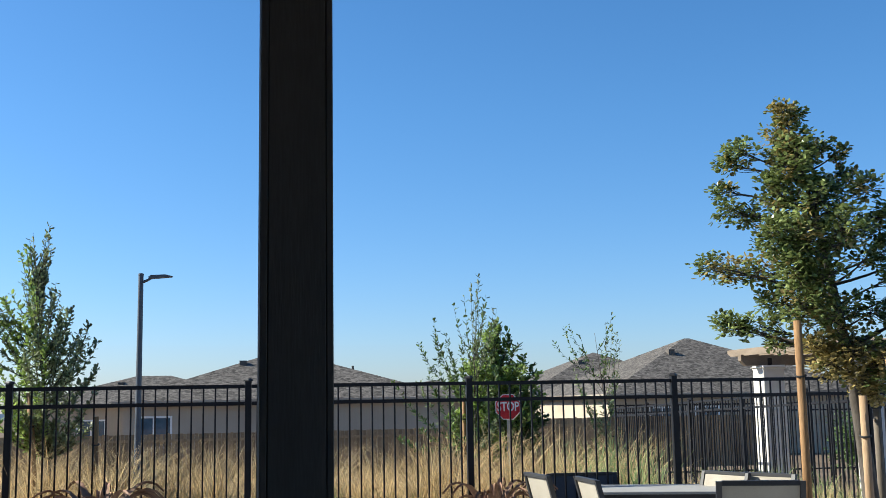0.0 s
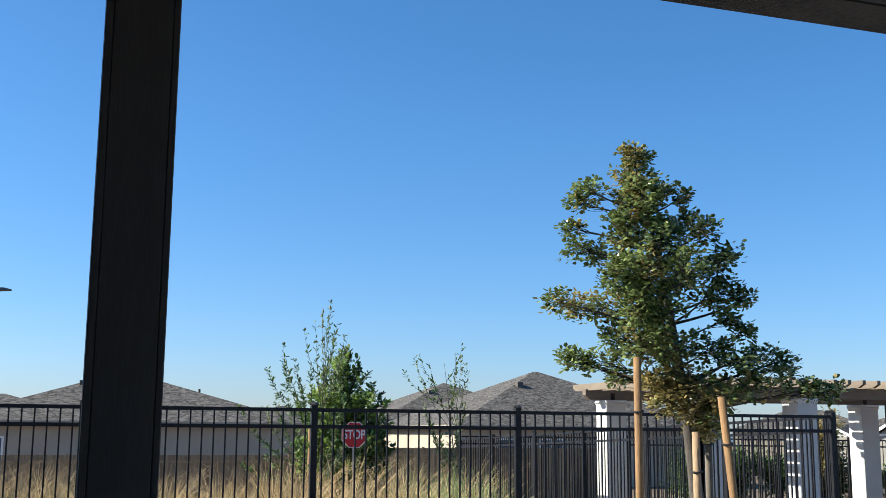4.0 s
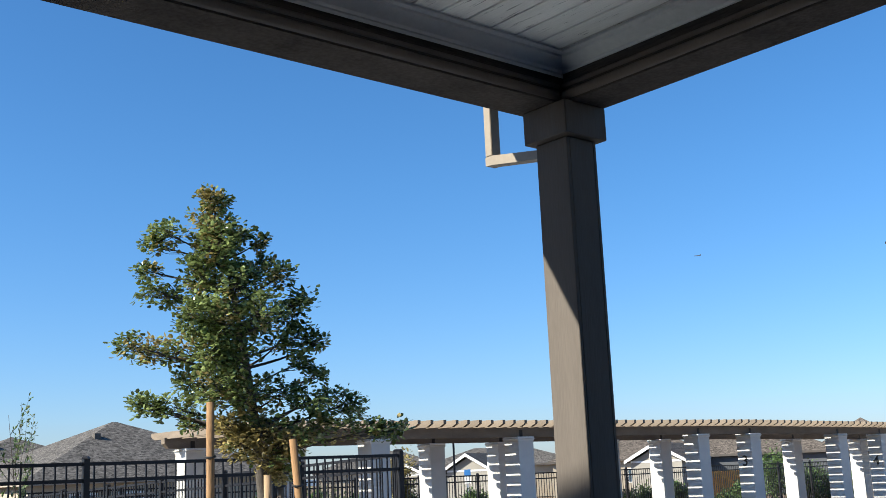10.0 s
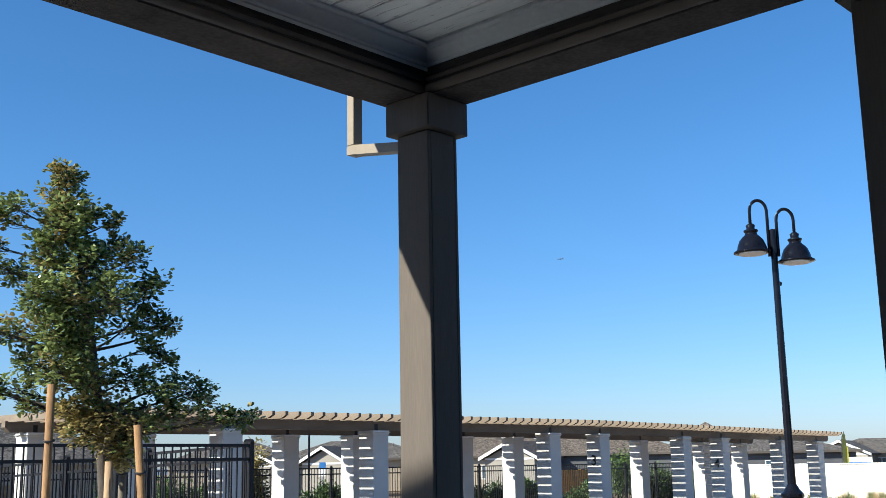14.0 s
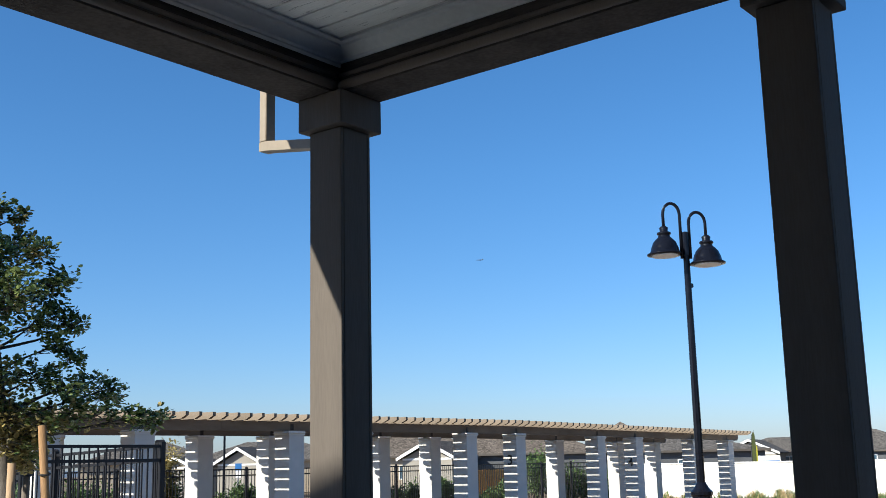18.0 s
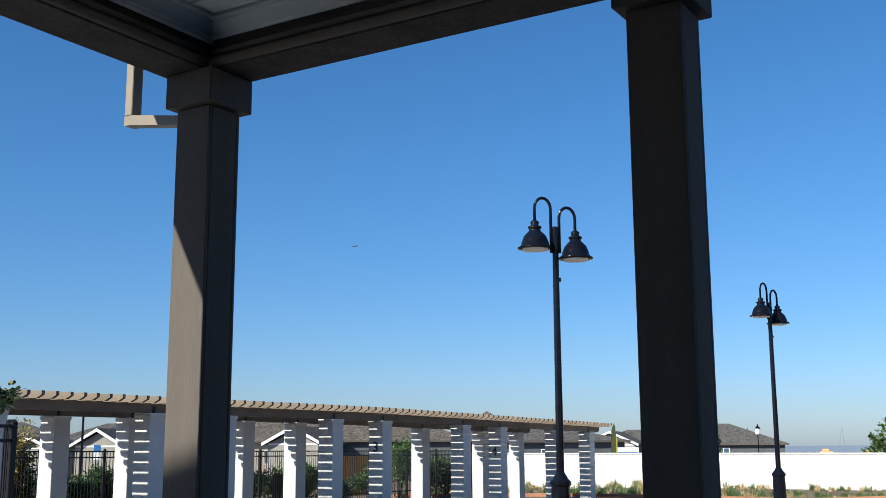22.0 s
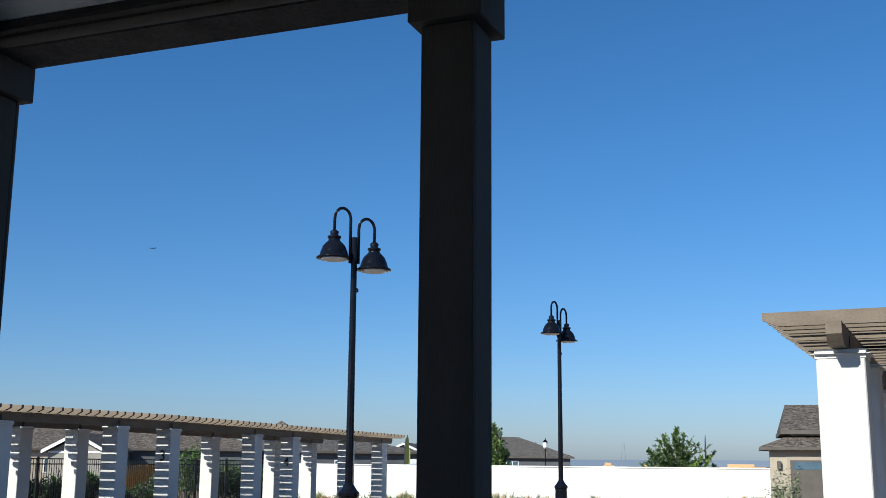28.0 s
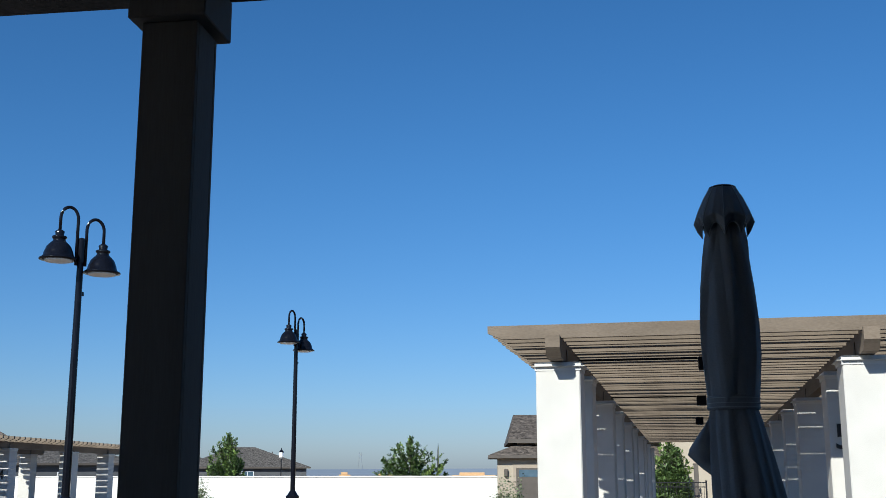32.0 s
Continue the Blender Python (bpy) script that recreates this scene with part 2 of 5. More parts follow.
M_CEDAR = mat("new_cedar", (0.55, 0.26, 0.06), (0.72, 0.38, 0.11), 1.5, 0.8, 0.2, 0, 14.0, 0.2, (3, 3, 0.5), island=0.1)
M_TAN = mat("tan_stucco", (0.38, 0.32, 0.245), (0.45, 0.385, 0.30), 0.8, 0.9, 0.2, 0, 30.0, 0.2)
M_CREAM = mat("cream_siding", (0.36, 0.31, 0.235), (0.44, 0.385, 0.30), 0.8, 0.85, 0.2, 0, 30.0, 0.2)
M_GREYW = mat("grey_siding", (0.085, 0.088, 0.095), (0.125, 0.13, 0.138), 0.8, 0.85, 0.2, 0, 30.0, 0.2)
M_WHITE = mat("white_trim", (0.74, 0.74, 0.73), (0.82, 0.82, 0.81), 2.0, 0.6, 0.05, 0, 30.0, 0.3)
# blue of the reflected sky put into the glass colour
M_DARKWIN = mat("sky_tinted_glass", (0.05, 0.085, 0.12), (0.10, 0.15, 0.20), 0.8, 0.06, 0.0, 0, 3.0, 0.8)
M_SIDING = mat("pale_siding", (0.27, 0.25, 0.215), (0.33, 0.31, 0.27), 0.8, 0.85, 0.2, 0, 30.0, 0.2)
M_BEIGE = mat("beige_trim", (0.30, 0.25, 0.19), (0.38, 0.32, 0.25), 2.0, 0.7, 0.1)
M_DKTRIM = mat("brown_trim", (0.07, 0.06, 0.05), (0.11, 0.095, 0.08), 2.0, 0.7, 0.1)
M_RED = mat("sign_red", (0.42, 0.012, 0.02), (0.50, 0.02, 0.03), 3.0, 0.4, 0.02)
M_SIGNW = mat("sign_white", (0.72, 0.72, 0.72), (0.8, 0.8, 0.8), 3.0, 0.45, 0.02)
M_GALV = mat("galvanised", (0.42, 0.43, 0.44), (0.55, 0.56, 0.57), 10.0, 0.4, 0.05, 0.85)
M_POLE = mat("grey_blue_pole", (0.055, 0.065, 0.08), (0.085, 0.095, 0.11), 6.0, 0.45, 0.05, 0.2)
M_CANVAS = mat("black_canvas", (0.212, 0.205, 0.202), (0.28, 0.272, 0.266), 3.0, 0.8, 0.35, 0, 160.0, 0.3)
M_STRAP = mat("black_strap", (0.36, 0.34, 0.32), (0.5, 0.48, 0.46), 3.0, 0.7, 0.2, 0, 200.0, 0.3)
M_LENS = mat("lamp_lens", (0.88, 0.88, 0.87), (0.92, 0.92, 0.91), 4.0, 0.35, 0.0)
M_SLING = mat("cream_sling", (0.36, 0.33, 0.27), (0.44, 0.41, 0.345), 4.0, 0.8, 0.3, 0, 220.0, 0.2, trans=0.2)
M_DKSLING = mat("dark_sling", (0.06, 0.065, 0.08), (0.09, 0.095, 0.11), 4.0, 0.8, 0.3, 0, 220.0, 0.2)
M_TABLE = mat("table_top", (0.27, 0.265, 0.25), (0.34, 0.335, 0.315), 3.0, 0.6, 0.1, 0, 60.0, 0.3)
M_DARKF = mat("charcoal_frame", (0.018, 0.019, 0.022), (0.03, 0.031, 0.035), 6.0, 0.45, 0.05)
M_NUM = mat("black_numeral", (0.012, 0.012, 0.012), (0.02, 0.02, 0.02), 6.0, 0.5, 0.0)
M_BLUE = mat("blue_panel", (0.02, 0.10, 0.30), (0.04, 0.16, 0.42), 2.0, 0.5, 0.0)
M_YEL = mat("yellow_flag", (0.55, 0.50, 0.03), (0.68, 0.60, 0.06), 2.0, 0.7, 0.1, trans=0.2)
M_FLAGD = mat("olive_flag", (0.06, 0.075, 0.02), (0.12, 0.13, 0.03), 2.0, 0.7, 0.1)
M_ORANGE = mat("orange_block", (0.48, 0.30, 0.14), (0.60, 0.40, 0.20), 2.0, 0.8, 0.1)
M_GROUND = mat("ground_earth", (0.11, 0.085, 0.06), (0.20, 0.155, 0.11), 0.35, 0.95, 0.4, 0, 5.0, 0.1)
# tones of the unseen floors, set by how much light they bounce
M_BOUNCE_SLAB = mat("bounce_slab", (0.30, 0.31, 0.32), (0.40, 0.41, 0.42), 0.8, 0.9, 0.2, 0, 40.0, 0.2)
M_LOW_BOUNCE = mat("low_bounce_floor", (0.036, 0.043, 0.060), (0.060, 0.070, 0.092), 1.5, 0.85, 0.2, 0, 40.0, 0.2)
# tone of the unseen walls, dark to keep bounced light low
M_SHADE_WALL = mat("shade_wall", (0.032, 0.038, 0.052), (0.05, 0.058, 0.075), 1.5, 0.9, 0.2, 0, 60.0, 0.2)
# unseen slab beside the pavilion, pale to bounce light
M_BOUNCE_WALK = mat("bounce_walk", (0.22, 0.225, 0.23), (0.30, 0.305, 0.31), 0.8, 0.9, 0.2, 0, 40.0, 0.2)
M_PLAZA = mat("pale_concrete", (0.50, 0.46, 0.40), (0.62, 0.57, 0.50), 0.8, 0.9, 0.2, 0, 40.0, 0.2)
M_KERB = mat("red_brown_kerb", (0.22, 0.105, 0.06), (0.34, 0.17, 0.10), 2.0, 0.85, 0.3, 0, 40.0, 0.2)
# aerial haze put into a pale blue colour and a faint glow
M_HAZE = mat("haze_glow", (0.10, 0.115, 0.14), (0.15, 0.17, 0.20), 0.01, 0.95, 0.0, 0, 0.05, 0.0)
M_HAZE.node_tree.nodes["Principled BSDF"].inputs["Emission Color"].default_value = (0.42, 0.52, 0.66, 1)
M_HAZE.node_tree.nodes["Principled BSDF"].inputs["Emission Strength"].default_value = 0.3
M_PLANE = mat("aircraft_grey", (0.05, 0.055, 0.065), (0.10, 0.105, 0.12), 0.2, 0.5, 0.0)


# ---------------- helpers ----------------
def W(u, v, z=0.0, rz=0.0):
    """The pose of a place on the pavilion's grid."""
    c, s = math.cos(_a), math.sin(_a)
    return pose(u * c - v * s, u * s + v * c, z, 0, 0, AX + rz)


def far(yaw, d, z=0.0, rz=0.0, o=(0.05, 0.0)):
    """The pose of a place by its bearing (degrees to the left of y) and distance from o."""
    return pose(o[0] - math.sin(radians(yaw)) * d, o[1] + math.cos(radians(yaw)) * d, z, 0, 0, rz)


O_A, O_B, O_C = (-0.23, 0.05), (-0.11, 0.09), (0.17, -0.13)   # where the bearings are taken from


def mesh_of(name, bm, m, smooth=False):
    me = bpy.data.meshes.new(name)
    bmesh.ops.recalc_face_normals(bm, faces=bm.faces[:])
    bm.to_mesh(me)
    bm.free()
    if m:
        me.materials.append(m)
    if smooth:
        for p in me.polygons:
            p.use_smooth = True
    return me


def part(name, bm, m, parent, label="", at=None, smooth=False):
    me = bm if isinstance(bm, bpy.types.Mesh) else mesh_of(name, bm, m, smooth)
    ob = new(name, me)
    if parent:
        ob.parent = parent
    if at is not None:
        ob.matrix_basis = at
    if label:
        ob["label"] = label
    return ob


def thing(name, label, category, m=None, group="", kind="", data=None):
    ob = new(name, data)
    if m is not None:
        ob.matrix_basis = m
    return tagged(ob, label, category, group, kind)


def T(x, y, z):
    return Matrix.Translation((x, y, z))


def box(bm, x0, y0, z0, x1, y1, z1, bevel=0.0):
    r = bmesh.ops.create_cube(bm, size=1.0, matrix=Matrix.Translation(((x0 + x1) / 2, (y0 + y1) / 2, (z0 + z1) / 2)) @ Matrix.Diagonal((x1 - x0, y1 - y0, z1 - z0, 1)))
    if bevel:
        es = list({e for v in r["verts"] for e in v.link_edges})
        bmesh.ops.bevel(bm, geom=es, offset=bevel, segments=1, affect="EDGES")
    return bm


def B(*a, bevel=0.0):
    return box(bmesh.new(), *a, bevel=bevel)


def tube(bm, pts, radii, n=8, cap=True):
    """A tapered tube along points."""
    rings = []
    up = Vector((0.13, 0.31, 1)).normalized()
    for i, p in enumerate(pts):
        p = Vector(p)
        d = (Vector(pts[min(i + 1, len(pts) - 1)]) - Vector(pts[max(i - 1, 0)])).normalized()
        ref = up if abs(d.dot(up)) < 0.9 else Vector((1, 0.2, 0))
        a = d.cross(ref).normalized()
        b = d.cross(a)
        rings.append([bm.verts.new(p + (a * math.cos(2 * math.pi * k / n) + b * math.sin(2 * math.pi * k / n)) * radii[i]) for k in range(n)])
    for r0, r1 in zip(rings, rings[1:]):
        for k in range(n):
            bm.faces.new((r0[k], r0[(k + 1) % n], r1[(k + 1) % n], r1[k]))
    if cap:
        bm.faces.new(rings[0][::-1])
        bm.faces.new(rings[-1])
    return bm


def lathe(bm, prof, n=24, wob=None, z_off=0.0):
    """A turned form from (radius, height) pairs; wob(angle, height) scales the radius."""
    rings = []
    for r, z in prof:
        rings.append([bm.verts.new((r * (wob(2 * math.pi * k / n, z) if wob else 1) * math.cos(2 * math.pi * k / n),
                                    r * (wob(2 * math.pi * k / n, z) if wob else 1) * math.sin(2 * math.pi * k / n), z + z_off)) for k in range(n)])
    for r0, r1 in zip(rings, rings[1:]):
        for k in range(n):
            bm.faces.new((r0[k], r0[(k + 1) % n], r1[(k + 1) % n], r1[k]))
    bm.faces.new(rings[0][::-1])
    bm.faces.new(rings[-1])
    return bm


def prism(bm, poly, axis, a, b):
    """A flat outline pushed along an axis ('x', 'y' or 'z') from a to b."""
    def at(p, h):
        return {"x": (h, p[0], p[1]), "y": (p[0], h, p[1]), "z": (p[0], p[1], h)}[axis]
    v0, v1 = [bm.verts.new(at(p, a)) for p in poly], [bm.verts.new(at(p, b)) for p in poly]
    bm.faces.new(v0[::-1])
    bm.faces.new(v1)
    for i in range(len(poly)):
        j = (i + 1) % len(poly)
        bm.faces.new((v0[i], v0[j], v1[j], v1[i]))
    return bm


def from_np(name, verts, faces, m, smooth=False):
    me = bpy.data.meshes.new(name)
    me.from_pydata(verts, [], faces)
    me.materials.append(m)
    return me


# ---------------- ground ----------------
def ground_z(x, y):
    """The lie of the land: a level terrace that falls away gently past the fence."""
    c, s = math.cos(_a), math.sin(_a)
    u, v = x * c + y * s, -x * s + y * c
    def ramp(a, b, t):
        t = min(max((t - a) / (b - a), 0), 1)
        return t * t * (3 - 2 * t)
    drop = 0.42 * max(ramp(12.5, 22, v), ramp(10, 26, u) * ramp(2, 12, v)) + 0.65 * ramp(20, 48, v) + 0.3 * ramp(24, 60, u)
    return -drop


def build_ground():
    ticks = [0.0]
    step = 1.5
    while ticks[-1] < 4200:
        ticks.append(ticks[-1] + step)
        if ticks[-1] > 66:
            step *= 1.35
    line = [-t for t in ticks[:0:-1]] + ticks
    n = len(line)
    vs = [(x, y, ground_z(x, y)) for y in line for x in line]
    fs = [(j * n + i, j * n + i + 1, (j + 1) * n + i + 1, (j + 1) * n + i) for j in range(n - 1) for i in range(n - 1)]
    thing("ground", "dry brown earth and mulch falling gently away", "ground", kind="structure", data=from_np("ground", vs, fs, M_GROUND))


build_ground()
# low ring added far off, painted as haze to cover the bare ground edge
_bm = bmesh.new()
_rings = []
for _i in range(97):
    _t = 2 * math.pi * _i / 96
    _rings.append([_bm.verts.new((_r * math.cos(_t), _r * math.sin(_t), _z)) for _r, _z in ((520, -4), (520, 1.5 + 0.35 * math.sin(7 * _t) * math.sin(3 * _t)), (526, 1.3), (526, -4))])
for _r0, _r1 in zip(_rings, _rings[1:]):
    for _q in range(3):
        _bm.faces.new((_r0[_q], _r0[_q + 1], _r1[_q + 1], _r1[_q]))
thing("backdrop", "glowing pale blue ring standing in for haze along the horizon", "distance", kind="structure", data=mesh_of("backdrop", _bm, M_HAZE))
# floor out of view, darkened to cut light bounced onto the posts
thing("pavement", "unseen paving under the pavilion, darkened to cut bounced light", "pavement", W(0, 0, 0), kind="structure", data=mesh_of("pavement", B(-9.0, -7.3, -0.1, 5.6, 4.7, 0.012), M_LOW_BOUNCE))
# slab out of view, pale so that sun bounces up to the ceiling
thing("pavement", "unseen patio slab beside the pavilion, pale to bounce light", "pavement", W(0, 0, 0), kind="structure", data=mesh_of("pavement", B(-9.0, 4.704, -0.1, 11.5, 11.6, 0.012), M_BOUNCE_SLAB))
# slab out of view, added to bounce light onto ceiling and umbrella
thing("pavement", "unseen pale slab added beside the pavilion to bounce light", "pavement", W(0, 0, 0), kind="structure", data=mesh_of("pavement", B(5.604, -14, -0.1, 11.4, 4.7, 0.008), M_BOUNCE_WALK))
# unseen wall, shaped to block the western sun from posts and patio
thing("wall_west", "unseen dark wall added to block the western sun", "wall", W(0, 0, 0), kind="structure", data=mesh_of("wall_west", box(prism(bmesh.new(), [(3.2, -0.1), (8.95, -0.1), (8.95, 10.107), (3.2, 12.0)], "x", -9.4, -9.0), -9.4, -7.29, -0.1, -9.0, 3.19, 3.7), M_SHADE_WALL))
# unseen wall, closes the south side to keep light off the posts
thing("wall_south", "unseen dark wall added to keep light out on the south", "wall", W(0, 0, 0), kind="structure", data=mesh_of("wall_south", B(-9.4, -7.6, -0.1, 4.3, -7.3, 3.7), M_SHADE_WALL))


# ---------------- pavilion ----------------
BEAM_Z, BEAM_W, POST = 3.52, 0.31, 0.225
PU, PV = (-4.05, 0.022, 4.112), (3.892, 1.415, -6.6)   # lines of posts


def build_pavilion():
    pav = thing("pavilion", "taupe-painted timber patio pavilion with square posts", "pavilion", W(0, 0, 0))
    h, k = POST / 2, BEAM_W / 2
    # each post: a core wrapped in four boards whose butt joints show near the corners
    q, b = h - 0.004, 0.022
    post_me = mesh_of("post", B(-q + 0.01, -q + 0.01, 0.002, q - 0.01, q - 0.01, BEAM_Z - 0.191), M_TRIM)
    wide_me = mesh_of("face_board", B(-h + b + 0.0012, -h, 0.002, h - b - 0.0012, -h + b, BEAM_Z - 0.19, bevel=0.003), M_TRIM)
    side_me = mesh_of("side_board", B(-h, -h, 0.002, -h + b, h, BEAM_Z - 0.19, bevel=0.003), M_TRIM)
    cap_bm = B(-k - 0.002, -k - 0.002, BEAM_Z - 0.185, k + 0.002, k + 0.002, BEAM_Z - 0.004, bevel=0.005)
    cap_me = mesh_of("capital", cap_bm, M_TRIM)
    shoe_me = mesh_of("base_trim", B(-h - 0.03, -h - 0.03, 0, h + 0.03, h + 0.03, 0.2, bevel=0.008), M_TRIM)
    for u in PU:
        for v in PV:
            if u < 4 and v == PV[1]:
                continue
            q = 1.09 if u == PU[1] else 1.0
            p = part("post", post_me, None, pav, at=T(u - (0.010 if q > 1 else 0), v, 0) @ Matrix.Diagonal((q, q, 1, 1)))
            part("capital", cap_me, None, p)
            part("base_trim", shoe_me, None, p)
            for turn in (0, 180):
                part("face_board", wide_me, None, p, at=pose(0, 0, 0, 0, 0, turn))
                part("side_board", side_me, None, p, at=pose(0, 0, 0, 0, 0, turn))
    # roof drawn out unseen to west and south, so less light reaches the posts
    u0, u1, v0, v1 = -8.6, PU[2], PV[2], PV[0]
    # outer beams, butted at the corners; a shelf along the foot of each, then a plain face
    n = 0.045                      # the beams stand back from the capitals on the inner side
    for v, s in ((v1, -1), (v0, 1)):
        a, b = (v - k + n + 0.02, v + k + 0.035) if s < 0 else (v - k, v + k - n)
        part("beam", B(u0 - k, a, BEAM_Z, u1 + k, b, BEAM_Z + 0.30, bevel=0.004), M_TRIM_SHADE, pav)
        y = a if s < 0 else b
        # nosings keep the lighter paint, standing in for edges that catch light
        for z, r in ((0.030, 0.026), (0.085, 0.013)):
            part("nosing", tube(bmesh.new(), [(u0 - k + 0.3, y, BEAM_Z + z), (u1 - k + 0.03, y, BEAM_Z + z)], [r, r], 12), M_TRIM, pav, smooth=True)
    for u, s in ((u0, 1), (u1, -1)):
        a, b = (u - k + n, u + k) if s < 0 else (u - k, u + k - n)
        part("beam", B(a, v0 + k - n + 0.002, BEAM_Z, b, v1 - k + n - 0.002, BEAM_Z + 0.30, bevel=0.004), M_TRIM_SHADE, pav)
        x = a if s < 0 else b
        for z, r in ((0.030, 0.026), (0.085, 0.013)):
            part("nosing", tube(bmesh.new(), [(x, v0 + k - n, BEAM_Z + z), (x, v1 - k + n, BEAM_Z + z)], [r, r], 12), M_TRIM, pav, smooth=True)
    # rough boards under the beams, coloured lighter in place of bounced light
    for bx in ((u0 - k + 0.02, v1 - k + n + 0.026, u1 + k - 0.004, v1 + k + 0.03), (u0 - k + 0.02, v0 - k + 0.006, u1 + k - 0.004, v0 + k - n - 0.006),
               (u0 - k + 0.004, v0 + k - n + 0.004, u0 + k - n - 0.006, v1 - k + n - 0.004), (u1 - k + n + 0.006, v0 + k - n + 0.004, u1 + k - 0.004, v1 - k + n - 0.004)):
        part("soffit_board", B(bx[0], bx[1], BEAM_Z - 0.0035, bx[2], bx[3], BEAM_Z - 0.0005), M_BEAM_LIT, pav, "rough-sawn beam underside, coloured lighter for bounced light")
    # sloping crown between beam and ceiling
    z0, z1 = BEAM_Z + 0.148, BEAM_Z + 0.215
    a, b = k - 0.047, 0.115
    iu0, iu1, iv0, iv1 = u0 + a, u1 - a, v0 + a, v1 - a
    bm = bmesh.new()
    out = [(iu0, iv0), (iu1, iv0), (iu1, iv1), (iu0, iv1)]
    def step(d):
        return [(iu0 + d, iv0 + d), (iu1 - d, iv0 + d), (iu1 - d, iv1 - d), (iu0 + d, iv1 - d)]
    inn = [(iu0 + b, iv0 + b), (iu1 - b, iv0 + b), (iu1 - b, iv1 - b), (iu0 + b, iv1 - b)]
    rings = [[bm.verts.new((*p, z)) for p in poly] for poly, z in ((out, z0 - 0.02), (out, z0), (step(0.012), z0 + 0.001), (step(0.016), z0 + 0.016), (step(0.085), z1 - 0.016), (step(0.088), z1 - 0.003), (inn, z1), (inn, z1 + 0.012))]
    mid = [bm.verts.new((*p, z1 + 0.05)) for p in out]
    rings.append(mid)
    for r0, r1 in zip(rings, rings[1:]):
        for i in range(4):
            bm.faces.new((r0[i], r0[(i + 1) % 4], r1[(i + 1) % 4], r1[i]))
    part("crown_moulding", bm, M_CROWN, pav, "grey-painted crown moulding")
    # eave: fascia and soffit boards past the beams, and a low hipped roof
    e = 0.50
    ez = BEAM_Z + 0.37
    for bx in ((u0 - k - e, v1 + k + 0.04, ez, u1 + k + e, v1 + k + e, ez + 0.03), (u0 - k - e, v0 - k - e, ez, u1 + k + e, v0 - k - 0.004, ez + 0.03),
               (u0 - k - e, v0 - k, ez, u0 - k - 0.004, v1 + k, ez + 0.03), (u1 + k + 0.004, v0 - k, ez, u1 + k + e, v1 + k, ez + 0.03)):
        part("soffit", B(*bx), M_TRIM_SHADE, pav)
    q = [(u0 - k - e, v0 - k - e), (u1 + k + e, v0 - k - e), (u1 + k + e, v1 + k + e), (u0 - k - e, v1 + k + e)]
    bm = bmesh.new()
    lo = [bm.verts.new((x, y, ez + 0.034)) for x, y in q]
    hi = [bm.verts.new((x, y, ez + 0.2)) for x, y in q]
    cu, cv, hh = (u0 + u1) / 2, (v0 + v1) / 2, (v1 - v0) / 2
    rg = [bm.verts.new((cu - 0.4, cv, ez + 1.6)), bm.verts.new((cu + 0.4, cv, ez + 1.6))]
    bm.faces.new(lo[::-1])
    for i in range(4):
        bm.faces.new((lo[i], lo[(i + 1) % 4], hi[(i + 1) % 4], hi[i]))
    bm.faces.new((hi[0], hi[1], rg[1], rg[0]))
    bm.faces.new((hi[2], hi[3], rg[0], rg[1]))
    bm.faces.new((hi[1], hi[2], rg[1]))
    bm.faces.new((hi[3], hi[0], rg[0]))
    part("roof", bm, M_ROOF, pav, "grey shingle hipped roof")
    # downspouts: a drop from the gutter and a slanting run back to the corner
    part("gutter", B(u0 - k - e, v1 + k + e + 0.004, ez + 0.03, u1 + k + e, v1 + k + e + 0.11, ez + 0.15, bevel=0.01), M_TRIM_SHADE, pav)
    for u in (PU[2] + 0.11, PU[0] + 0.11):
        d = part("downspout", B(-0.037, -0.029, BEAM_Z - 0.07, 0.037, 0.029, ez + 0.04, bevel=0.004), M_SPOUT, pav, at=T(u, v1 + 0.688, 0))
        part("elbow_run", prism(bmesh.new(), [(0.029, BEAM_Z - 0.125), (0.029, BEAM_Z - 0.072), (-0.029, BEAM_Z - 0.072), (-0.58, BEAM_Z - 0.165), (-0.58, BEAM_Z - 0.215), (-0.02, BEAM_Z - 0.128)], "x", -0.037, 0.037), M_SPOUT, d)
    # ceiling boards with recessed joints, in one mesh
    bm = bmesh.new()
    x, pw = iu0 + 0.01, 0.165
    while x < iu1 - 0.02:
        box(bm, x + 0.008, iv0 + 0.01, z1 + 0.014 + random.uniform(0, 0.005), min(x + pw - 0.008, iu1 - 0.01), iv1 - 0.01, z1 + 0.04)
        x += pw
    box(bm, iu0 + 0.01, iv0 + 0.01, z1 + 0.026, iu1 - 0.01, iv1 - 0.01, z1 + 0.045)
    thing("ceiling", "grey-white painted tongue and groove plank ceiling", "ceiling", W(0, 0, 0), kind="structure", data=mesh_of("ceiling", bm, M_CEIL))


build_pavilion()


